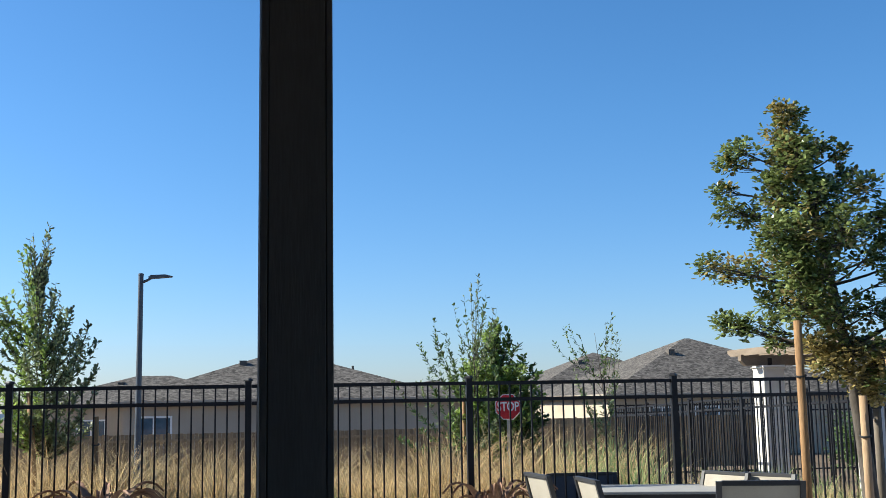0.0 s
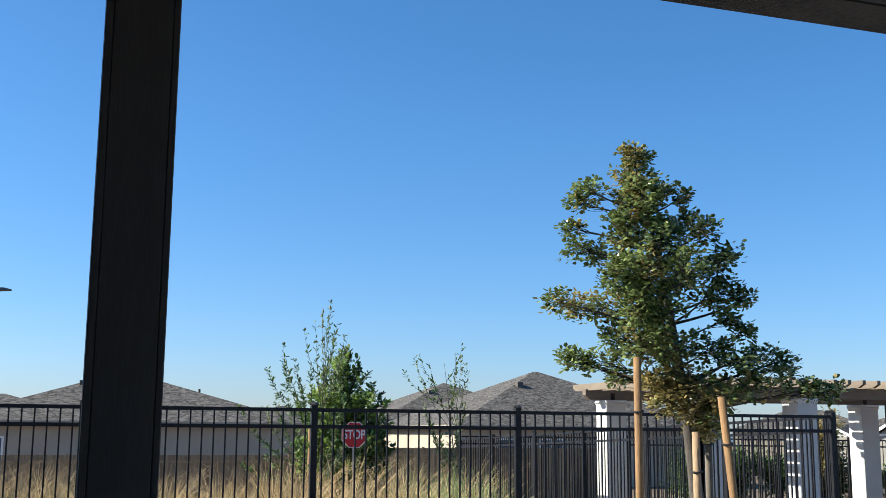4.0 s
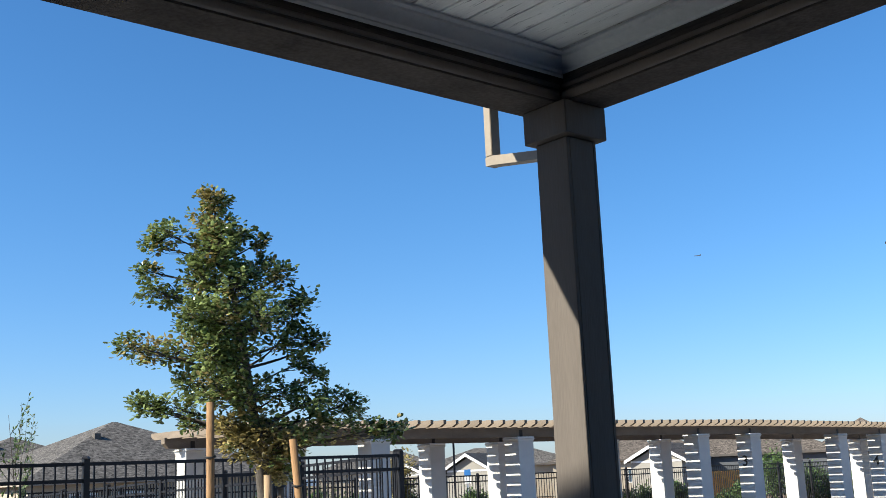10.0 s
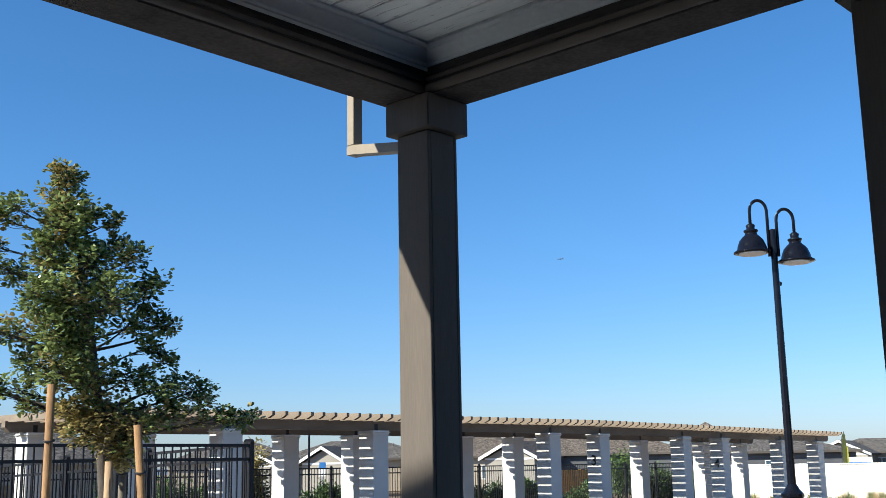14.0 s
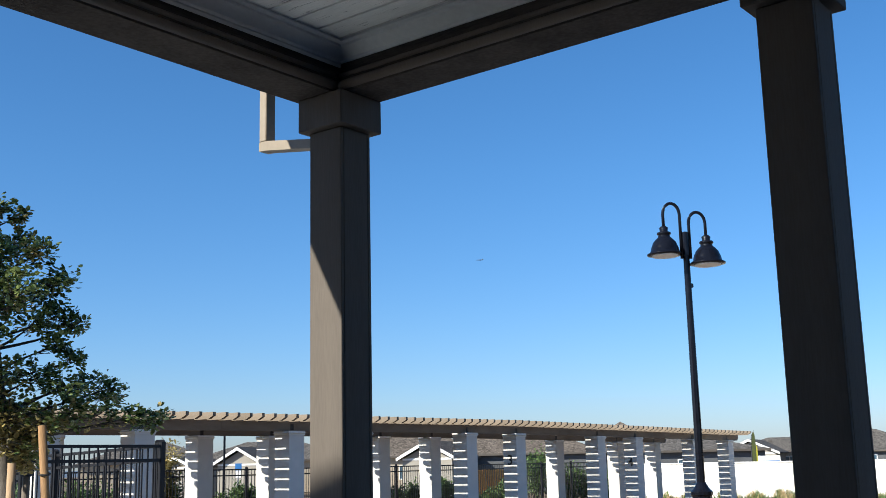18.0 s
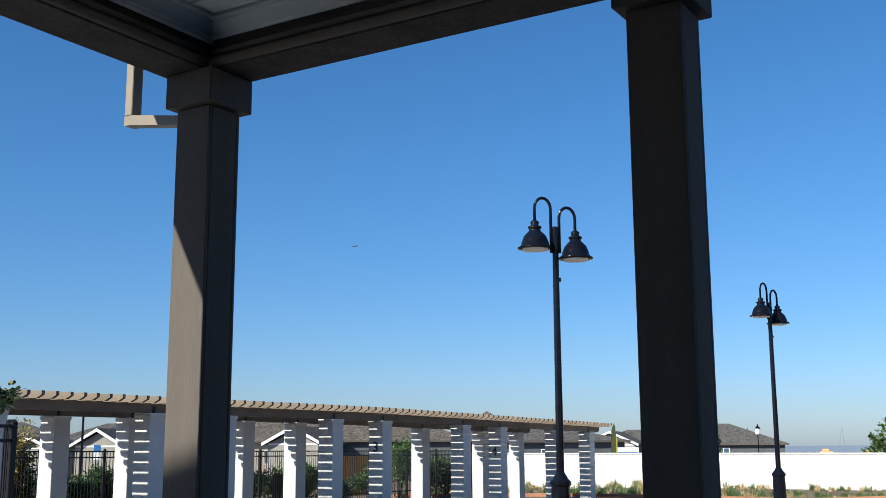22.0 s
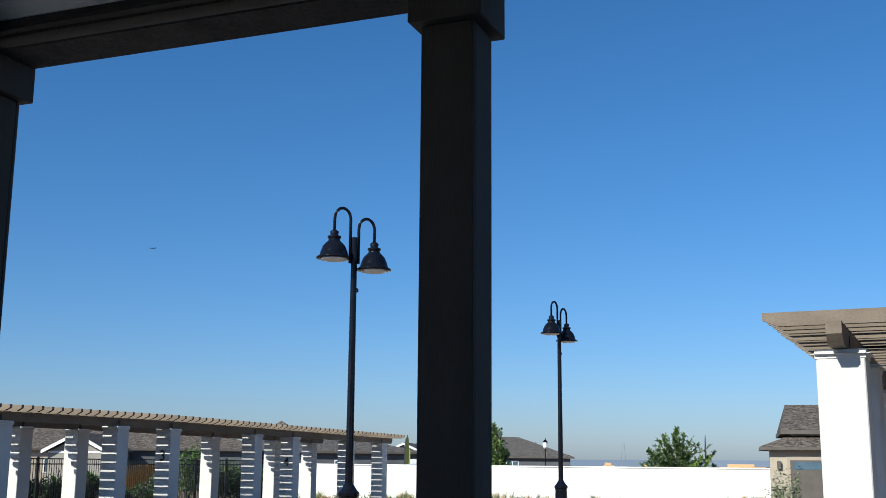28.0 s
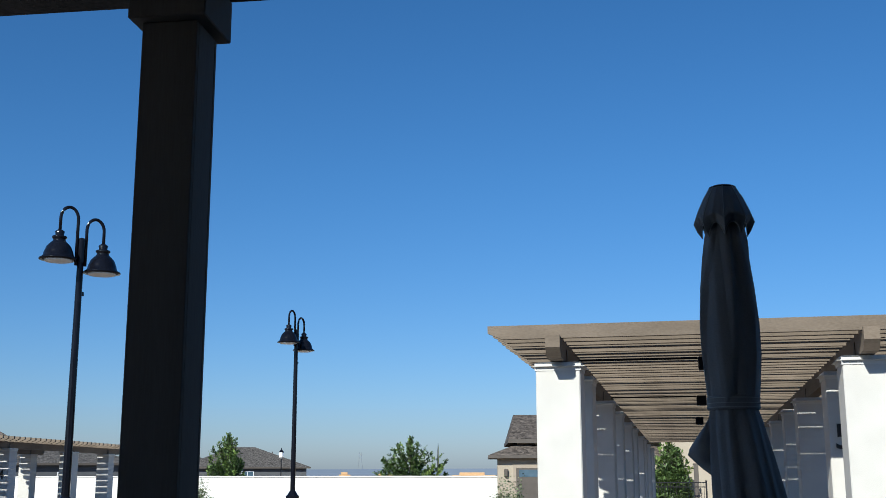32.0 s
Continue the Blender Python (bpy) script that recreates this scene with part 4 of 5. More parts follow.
def build_stake(m, h, label, top_lean=(0, 0), wood=None):
    g = thing("tree_stake", label, "stake", m, "tree stakes")
    part("pole", tube(bmesh.new(), [(0, 0, -0.1), (top_lean[0], top_lean[1], h)], [0.038, 0.034], 16), wood or M_STAKE, g, smooth=True)
    part("tie", tube(bmesh.new(), [(top_lean[0] * 0.8 + 0.043 * math.cos(a), top_lean[1] * 0.8 + 0.043 * math.sin(a), h * 0.8 + 0.01 * math.sin(a)) for a in [i * math.pi / 6 for i in range(13)]], [0.009] * 13, 6), M_TIE, g)
    return g


# boughs of the oak: across, height, size of the leaf mass
OAK_CROWN = ((-0.44, 4.29, 0.11), (-0.47, 4.07, 0.19), (-0.42, 3.79, 0.26), (-0.56, 3.52, 0.24), (-0.26, 3.46, 0.27), (-0.62, 3.15, 0.24), (-0.36, 3.10, 0.30),
             (-0.05, 3.16, 0.24), (-0.46, 2.80, 0.27), (-0.27, 2.74, 0.22), (-0.40, 2.50, 0.25), (-0.15, 2.42, 0.21), (-0.30, 3.90, 0.16))
OAK_WEST = ((-0.84, 3.92, 0.15), (-0.98, 3.84, 0.09), (-1.05, 3.63, 0.075), (-1.02, 3.42, 0.11), (-0.84, 3.40, 0.13), (-1.18, 2.88, 0.12), (-1.00, 2.86, 0.13), (-0.78, 2.84, 0.17),
            (-1.12, 2.40, 0.10), (-1.02, 2.33, 0.09), (-0.80, 2.34, 0.17), (-0.66, 2.55, 0.18), (-0.62, 2.20, 0.10))
OAK_EAST = ((-0.18, 3.92, 0.07), (-0.02, 3.86, 0.06), (0.02, 3.62, 0.16), (0.18, 3.50, 0.14), (0.38, 3.30, 0.15), (0.26, 3.18, 0.15), (0.36, 2.98, 0.16), (0.54, 2.92, 0.07), (0.16, 2.88, 0.12),
            (0.36, 2.70, 0.08), (0.50, 2.56, 0.10), (0.20, 2.44, 0.17), (0.44, 2.34, 0.18), (0.66, 2.40, 0.11), (0.82, 2.32, 0.13), (0.74, 2.12, 0.18), (0.48, 2.12, 0.19), (1.02, 2.06, 0.09), (1.22, 2.04, 0.08))
OAK_LOW = ((0.0, 2.10, 0.25), (0.24, 2.00, 0.18), (-0.20, 1.98, 0.17), (0.06, 1.80, 0.14), (0.18, 1.70, 0.09), (-0.30, 2.14, 0.13))


def build_oak(m, label, seed):
    """A young oak: a leaning trunk, limbs to each leaf mass, sprays of single leaves on twigs."""
    rng = random.Random(seed)
    g = thing("tree", label, "tree", m)
    tk = [Vector((0.10 - 0.14 * t - 0.40 * t ** 2.2, 0.02 * math.sin(5 * t), 4.2 * t)) for t in [i / 12 for i in range(13)]]
    part("trunk", tube(bmesh.new(), tk, [0.084 * (1 - 0.92 * i / 12) for i in range(13)], 10), M_BARK, g, smooth=True)
    bl = bmesh.new()
    green, yellow = [], []

    def on_trunk(z):
        k = min(max(z / 4.2, 0.02), 0.995) * 12
        return tk[int(k)].lerp(tk[int(k) + 1], k - int(k))

    def mass(x, z, r, dry, deep):
        """One leaf mass and the limb that bears it."""
        p1 = Vector((x, deep, z))
        off = abs(x - on_trunk(z).x) + abs(deep)
        p0 = on_trunk(max(1.85, z - 0.08 - 0.22 * off))
        pts = limb_points(p0, p1, 5, rng, 0.07)
        rr = 0.007 + 0.012 * min(off, 1.0)
        tube(bl, pts, [rr * (1 - 0.15 * j) for j in range(6)], 5, False)
        n = int(330 * r * r) + 8
        for _ in range(n):
            o = Vector((rng.gauss(0, 1), rng.gauss(0, 1), rng.gauss(0, 1))).normalized() * (0.2 + 0.74 * rng.random() ** 0.5)
            c = p1 + Vector((o.x * r, o.y * r * 1.15, o.z * r * 0.85))
            b0 = pts[3].lerp(p1, rng.random())
            tube(bl, [b0, b0.lerp(c, 0.55) + Vector((0, 0, -0.02)), c], [0.004, 0.003, 0.002], 4, False)
            way = (o + Vector((0, 0, 0.35))).normalized()
            to = yellow if rng.random() < dry else green
            w = rng.uniform(0.03, 0.05)
            for _ in range(rng.randint(15, 22)):
                e = Vector([min(max(rng.gauss(0, k), -1.6), 1.6) for k in (1, 1, 0.8)])
                to.append((c + e * w, (way + e * 0.7).normalized()))

    for x, z, r in OAK_CROWN:
        for deep in (-0.30, 0.26) if r > 0.2 else (-0.10, 0.10):
            mass(x + rng.uniform(-0.05, 0.05), z, r, 0.12 if z < 3.6 else 0.3, deep * (1.15 if z < 3.2 else 0.7))
    for x, z, r in OAK_WEST:
        mass(x, z, r, 0.45 if 2.8 < z < 2.9 else 0.08, rng.uniform(-0.25, 0.25))
    for x, z, r in OAK_EAST:
        mass(x, z, r, 0.12, rng.uniform(-0.3, 0.25))
    for x, z, r in OAK_LOW:
        for deep in (-0.3, 0.15):
            mass(x, z, r, 0.75, deep)
    tagged(part("branching", bl, M_BARK, g), kind="stuff")
    part("crown", leaf_mesh("crown", green, M_LEAF, 0.049, rng, aspect=0.78), None, g)
    part("yellow_leaves", leaf_mesh("yellow_leaves", yellow, M_LEAF_DRY, 0.047, rng, aspect=0.78), None, g, "yellowing leaves")
    return g


build_oak(far(-19.75, 10.3, 0, -19, O_B), "young oak tree with dense green and some yellowing leaves, staked", 7)
for yw, d, h, le in ((-17.17, 9.7, 2.32, (0.0, 0)), (-22.4, 9.7, 1.98, (-0.18, 0.05))):
    build_stake(far(yw, d, 0, -19, O_B), h, "round orange-brown timber stake beside the oak", le)
build_stake(far(-20.02, 9.9, 0, -19, O_B), 1.68, "round sun-bleached timber stake beside the oak trunk", (0.0, 0.03), M_STAKE_P)
build_stake(far(-20.63, 10.7, 0, -19, O_B), 1.97, "round weathered grey timber stake beside the oak trunk", (0.0, 0.0), M_STAKE_G)


def build_shoot_tree(m, label, seed, h, clear, shoots, reach, per, leaf, mats, r0=0.03, lean=(0, 0), length=(0.5, 1.3), mix=0.4, low=1.2, aspect=0.32, group=""):
    """A young tree of rising shoots, each with leaves set along it. reach(t, azimuth): half width at a share t of the height."""
    rng = random.Random(seed)
    g = thing("tree", label, "tree", m, group)
    top = h * 0.9
    def axis(z):
        return Vector((lean[0] * z / h, lean[1] * z / h, z))
    part("trunk", tube(bmesh.new(), [axis(top * i / 8) for i in range(9)], [r0 * (1 - 0.88 * i / 8) for i in range(9)], 9), mats[0], g, smooth=True)
    bl = bmesh.new()
    sets = ([], [])
    for i in range(shoots):
        t = 1.0 if i == 0 else rng.random() ** low
        zt = clear + 0.2 + (h - clear - 0.2) * t
        az = i * 2.39996 + rng.uniform(-0.5, 0.5)
        r = reach(t, az) * (0.35 + 0.65 * rng.random() ** 0.6)
        z0 = min(max(clear, zt - rng.uniform(*length)), top * 0.98)
        p0 = axis(z0)
        p2 = axis(zt) + Vector((math.cos(az) * r, math.sin(az) * r, 0))
        p1 = p0.lerp(p2, 0.5) + Vector((math.cos(az), math.sin(az), -0.4)) * r * 0.28
        pts = [p0 * (1 - q) ** 2 + p1 * 2 * q * (1 - q) + p2 * q * q for q in [k / 6 for k in range(7)]]
        rr = max(0.004, r0 * 0.28)
        tube(bl, pts, [rr * (1 - 0.13 * k) for k in range(7)], 5, False)
        ln = (p2 - p0).length
        # second leaf colour gathers towards +x; gives the slender tree a painted shade side
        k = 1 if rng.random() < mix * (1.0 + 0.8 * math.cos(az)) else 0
        for j in range(max(4, int(per * ln * (1.0 if t < 0.66 else 0.4)))):
            q = (0.12 + 0.88 * rng.random()) * 5.999
            a, b = pts[int(q)], pts[int(q) + 1]
            p = a.lerp(b, q - int(q))
            way = (b - a).normalized()
            o = Vector((rng.gauss(0, 1), rng.gauss(0, 1), rng.gauss(0, 0.7))).normalized()
            sets[k].append((p, (way * 0.9 + o).normalized()))
    tagged(part("branching", bl, mats[0], g), kind="stuff")
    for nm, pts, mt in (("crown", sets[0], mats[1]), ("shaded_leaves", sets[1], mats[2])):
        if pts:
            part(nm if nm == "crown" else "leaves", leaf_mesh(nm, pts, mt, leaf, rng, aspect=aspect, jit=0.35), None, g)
    return g


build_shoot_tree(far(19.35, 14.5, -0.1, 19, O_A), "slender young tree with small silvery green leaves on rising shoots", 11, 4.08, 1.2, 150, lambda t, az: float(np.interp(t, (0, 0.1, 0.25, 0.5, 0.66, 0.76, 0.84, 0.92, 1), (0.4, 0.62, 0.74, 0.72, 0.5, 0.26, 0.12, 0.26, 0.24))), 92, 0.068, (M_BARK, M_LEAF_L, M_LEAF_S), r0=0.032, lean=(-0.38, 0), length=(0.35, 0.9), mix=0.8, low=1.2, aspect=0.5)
for yw, d, h in ((20.0, 14.2, 2.0), (17.62, 14.3, 1.7)):
    build_stake(far(yw, d, -0.1, 0, O_A), h, "round timber stake beside the slender tree", (-0.2, 0) if yw > 19 else (0.0, 0))
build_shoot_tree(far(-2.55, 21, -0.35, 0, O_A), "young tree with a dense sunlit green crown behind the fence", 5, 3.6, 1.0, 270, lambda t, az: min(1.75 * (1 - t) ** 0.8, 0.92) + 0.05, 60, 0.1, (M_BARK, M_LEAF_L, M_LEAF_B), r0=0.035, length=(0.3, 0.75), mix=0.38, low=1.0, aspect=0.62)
build_shoot_tree(far(-1.35, 20.3, -0.35, 0, O_A), "thin sapling of bare upright shoots beside a denser crown", 15, 4.38, 1.2, 42, lambda t, az: 1.3 * (1 - t) ** 0.6 * (0.9 - 0.45 * math.cos(az)) + 0.24, 60, 0.09, (M_BARK, M_LEAF_B, M_LEAF_S), r0=0.02, lean=(0.05, 0), length=(0.9, 1.9), mix=0.4, low=0.8, aspect=0.36)
build_shoot_tree(far(-8.7, 21.5, -0.35, 0, O_A), "thin sapling with sparse silvery leaves", 9, 3.72, 0.9, 26, lambda t, az: (0.34 + 0.34 * t) * (1.15 - 0.35 * math.cos(az)), 60, 0.085, (M_BARK, M_LEAF_B, M_LEAF_S), r0=0.022, lean=(-0.42, 0), length=(0.6, 1.5), mix=0.45, low=0.8, aspect=0.4)
for yw, d, h in ((-0.85, 20.4, 2.2), (-2.2, 20.2, 1.5), (-8.45, 20.9, 1.75)):
    build_stake(far(yw, d, -0.35, 0, O_A), h, "round timber stake beside a sapling")


def blades(name, spots, m, n, h, w, lean, seed, segs=3):
    """Tufts of narrow tapering blades that arch outwards."""
    rng = random.Random(seed)
    vs, fs = [], []
    for (x, y, z, k) in spots:
        for _ in range(n):
            az = rng.uniform(0, 2 * math.pi)
            L = h * k * rng.uniform(0.45, 1.1)
            le = lean * rng.uniform(0.15, 1.0) * L
            bx, by = x + rng.gauss(0, 0.07), y + rng.gauss(0, 0.07)
            px, py = -math.sin(az + 0.6), math.cos(az + 0.6)
            i = len(vs)
            for s in range(segs + 1):
                t = s / segs
                ww = w * (1 - t) ** 0.7 * 0.5 + 0.0006
                cx, cy, cz = bx + math.cos(az) * le * t * t, by + math.sin(az) * le * t * t, z + L * t * (1 - 0.25 * lean * t)
                vs += [(cx - px * ww, cy - py * ww, cz), (cx + px * ww, cy + py * ww, cz)]
            for s in range(segs):
                j = i + 2 * s
                fs.append((j, j + 1, j + 3, j + 2))
    return from_np(name, vs, fs, m)


def spots_in(u0, u1, v0, v1, n, seed, k0=0.75, k1=1.15):
    rng = random.Random(seed)
    out = []
    for _ in range(n):
        p = W(rng.uniform(u0, u1), rng.uniform(v0, v1)).translation
        out.append((p.x, p.y, ground_z(p.x, p.y) - 0.02, rng.uniform(k0, k1)))
    return out


thing("ornamental_grass", "tall dry golden ornamental grass behind the fence", "grass", kind="stuff", data=blades("ornamental_grass", spots_in(-4.5, 5.4, 12.6, 17.0, 150, 3, 0.6, 1.15), M_GRASS, 105, 1.5, 0.012, 0.75, 3, 5))
thing("mixed_grass", "greenish tufts among the dry ornamental grass", "grass", kind="stuff", data=blades("mixed_grass", spots_in(-4.5, 5.6, 12.7, 17.5, 60, 14, 0.5, 0.9), M_GRASSG, 70, 1.1, 0.012, 0.7, 14, 4))
thing("green_grass", "green and straw coloured strap-leaved grass behind the fence", "grass", kind="stuff", data=blades("green_grass", spots_in(4.2, 9.0, 12.7, 17.5, 60, 4, 0.5, 0.9), M_GRASSG, 60, 1.05, 0.016, 0.5, 4))
thing("green_grass", "tall green strap-leaved grass among dry stalks", "grass", kind="stuff", data=blades("green_grass", spots_in(3.9, 5.9, 13.2, 15.6, 16, 44, 0.9, 1.15), M_GRASSG, 46, 1.3, 0.02, 0.5, 44, 4))
thing("low_grass", "low dry grass behind the fence", "grass", kind="stuff", data=blades("low_grass", spots_in(3.0, 9.0, 13.0, 21, 110, 6, 0.5, 0.8), M_GRASS, 70, 1.0, 0.007, 0.5, 6))


def build_strap_plant(m, seed, label):
    g = thing("strap_plant", label, "plant", m, "dead strap plants")
    rng = random.Random(seed)
    me = None
    for i in range(26):
        az, L = rng.uniform(0, 6.283), rng.uniform(0.5, 0.85)
        bm = bmesh.new()
        prev = None
        for s in range(7):
            t = s / 6
            r = L * (0.15 + 0.85 * t) * 0.75
            z = L * 1.35 * t * (1 - 0.75 * t) + 0.25
            w = 0.045 * (1 - t * 0.85)
            c, sn = math.cos(az), math.sin(az)
            a = bm.verts.new((c * r - sn * w, sn * r + c * w, z + 0.01))
            b = bm.verts.new((c * r, sn * r, z - 0.008))
            d = bm.verts.new((c * r + sn * w, sn * r - c * w, z + 0.01))
            if prev:
                bm.faces.new((prev[0], prev[1], b, a))
                bm.faces.new((prev[1], prev[2], d, b))
            prev = (a, b, d)
        part("strap_leaf", bm, M_DEAD, g)
    part("crown_base", lathe(bmesh.new(), [(0.1, 0), (0.13, 0.12), (0.08, 0.28)], 9), M_DEAD, g)
    return g


for u, v, s, k in ((-1.45, 11.8, 1, 1.25), (2.62, 11.85, 2, 1.1), (-2.0, 11.75, 3, 1.05)):
    build_strap_plant(W(u, v, 0.16, 40 * s) @ Matrix.Diagonal((k, k, k, 1)), s, "withered red-brown strap-leaved plant beside the fence")


def build_bush(m, rx, ry, h, n, leaf, mt, seed, label, base=0.0):
    """A shrub: several stems and a lumpy mass of single leaves."""
    rng = random.Random(seed)
    g = thing("shrub", label, "shrub", m, "shrubs")
    bm = bmesh.new()
    pts = []
    lumps = [(rng.uniform(-0.7, 0.7) * rx, rng.uniform(-0.7, 0.7) * ry, rng.uniform(0.35, 0.85) * h, rng.uniform(0.22, 0.42)) for _ in range(14)]
    for x, y, z, r in lumps:
        tube(bm, [(x * 0.15, y * 0.15, base), (x * 0.6, y * 0.6, z * 0.6), (x, y, z)], [0.02, 0.014, 0.006], 5, False)
        for _ in range(n // 14):
            o = Vector((rng.gauss(0, 1), rng.gauss(0, 1), rng.gauss(0, 1)))
            o = o.normalized() * (abs(rng.gauss(0.75, 0.35)))
            p = Vector((x + o.x * r * rx, y + o.y * r * ry, max(0.05, z + o.z * r * h * 0.7)))
            pts.append((p, o.normalized()))
    part("stems", bm, M_BARK, g)
    part("leaves", leaf_mesh("leaves", pts, mt, leaf, rng), None, g)
    return g


# shrubs round the pergola, along the white wall and by the second pergola
_rng = random.Random(21)
for rel, v, rx, top in ((31.2, 29.0, 1.2, 1.1), (33.5, 29.2, 1.2, 1.2), (35.3, 29.0, 1.0, 1.0), (37.4, 28.6, 0.7, 2.2), (38.2, 29.0, 1.0, 1.1), (39.9, 28.4, 0.9, 0.75), (41.4, 28.6, 0.8, 0.9), (42.6, 28.5, 0.8, 1.0),
                        (46.4, 28.6, 0.8, 1.3), (47.6, 28.5, 0.8, 2.1), (48.5, 28.4, 1.0, 0.8), (49.9, 28.5, 1.1, 0.75), (51.3, 28.6, 0.9, 0.9), (53.2, 28.6, 1.0, 0.5), (54.7, 28.5, 0.9, 0.75),
                        (56.1, 28.6, 1.1, 2.0), (57.6, 28.6, 1.3, 1.25), (58.5, 28.7, 1.2, 1.2), (59.6, 28.7, 1.0, 1.0)):
    p = W(v * math.tan(radians(rel)), v).translation
    gz = ground_z(p.x, p.y)
    build_bush(far(math.degrees(math.atan2(-p.x, p.y)), math.hypot(p.x, p.y), gz, 0, (0, 0)), rx * 0.8, rx * 0.8, top - gz, 3600, 0.13, M_LEAF_DRY if rel in (47.6, 37.4) else M_LEAF_B, int(rel * 10), "reddish-brown leaved shrub behind the pergola" if rel in (47.6, 37.4) else "leafy green shrub behind the pergola")


# ---------------- white wall and what stands by it ----------------
WU = 62.0
wall = thing("wall_east", "long low white painted garden wall with a flat coping", "wall", W(WU, 0, -0.85), kind="structure")
_v = -26.0
while _v < 33.9:
    _v2 = min(_v + 7.5, 34.0)
    part("panel", B(0, _v + 0.006, -0.3, 0.2, _v2 - 0.006, 2.0), M_WALLW, wall)
    part("coping", B(-0.05, _v, 2.004, 0.25, _v2, 2.08, bevel=0.01), M_WALLW, wall)
    _v = _v2
def strip(name, label, category, u0, u1, v0, v1, lift, h, m, step=3.0):
    """A strip of paving or kerb that lies on the falling ground."""
    g = bmesh.new()
    v = v0
    prev = None
    while v <= v1 + 1e-6:
        ring = []
        for u, t in ((u0, 0), (u0, 1), (u1, 1), (u1, 0)):
            p = W(u, v).translation
            ring.append(g.verts.new((u, v, ground_z(p.x, p.y) + lift + (h if t else -0.3))))
        if prev:
            for q in range(4):
                g.faces.new((prev[q], prev[(q + 1) % 4], ring[(q + 1) % 4], ring[q]))
        else:
            g.faces.new(ring)
        prev = ring
        v += step
    g.faces.new(prev[::-1])
    thing(name, label, category, W(0, 0, 0), kind="structure", data=mesh_of(name, g, m))


strip("pavement", "pale concrete plaza beyond the pergola", "pavement", 38.0, 46.2, -10, 17, 0.0, 0.02, M_PLAZA)
strip("kerb", "red-brown kerb along the planting bed", "kerb", 46.21, 46.5, -10, 32, 0.0, 0.16, M_KERB)
strip("kerb", "red-brown kerb along the pale plaza", "kerb", 37.6, 37.99, -10, 17, 0.0, 0.10, M_KERB)
_s = []
for i in range(520):
    u, v = (_rng.uniform(47.2, 52.5) if i % 4 else _rng.uniform(60.2, 61.5)), _rng.uniform(-8, 33)
    p = W(u, v).translation
    _s.append((p.x, p.y, ground_z(p.x, p.y) - 0.02, _rng.uniform(0.45, 1.15) * min(max((v + 6) / 28, 0.5), 1.0)))
thing("wall_planting", "green and straw tufts of grass along the white wall", "grass", kind="stuff", data=blades("wall_planting", _s, M_LEAF_B, 30, 0.72, 0.03, 0.7, 8))
_s = [(x + _rng.uniform(-1, 0.3), y + _rng.uniform(-0.5, 0.5), z, k * 0.8) for x, y, z, k in _s]
thing("wall_dry_grass", "dry golden tufts of grass along the white wall", "grass", kind="stuff", data=blades("wall_dry_grass", _s[::2], M_GRASS, 44, 0.85, 0.025, 0.8, 9))


def build_flag(m, h, label, face=None):
    g = thing("feather_flag", label, "flag", m, "feather flags")
    part("pole", tube(bmesh.new(), [(0, 0, 0), (0, 0, h * 0.8), (0.06, 0, h * 0.92), (0.22, 0, h)], [0.03, 0.025, 0.018, 0.012], 7), M_DARKF, g)
    bm = prism(bmesh.new(), [(0.04, h * 0.25), (0.26, h * 0.30), (0.30, h * 0.78), (0.26, h * 0.93), (0.2, h * 0.985), (0.09, h * 0.92), (0.035, h * 0.8)], "y", -0.012, 0.012)
    part("banner", bm, face or M_FLAGD, g, "yellow banner" if face else "dark olive banner")
    part("banner_edge", prism(bmesh.new(), [(0.264, h * 0.30), (0.36, h * 0.34), (0.38, h * 0.74), (0.304, h * 0.78)], "y", -0.012, 0.012), M_YEL, g, "yellow edge")
    return g


build_flag(far(-55.65, 70, -0.9, -35), 4.0, "narrow yellow and black feather flag behind the wall")
build_flag(far(-70.85, 72.5, -0.9, 8), 4.15, "narrow yellow feather flag beside a tree", M_YEL)


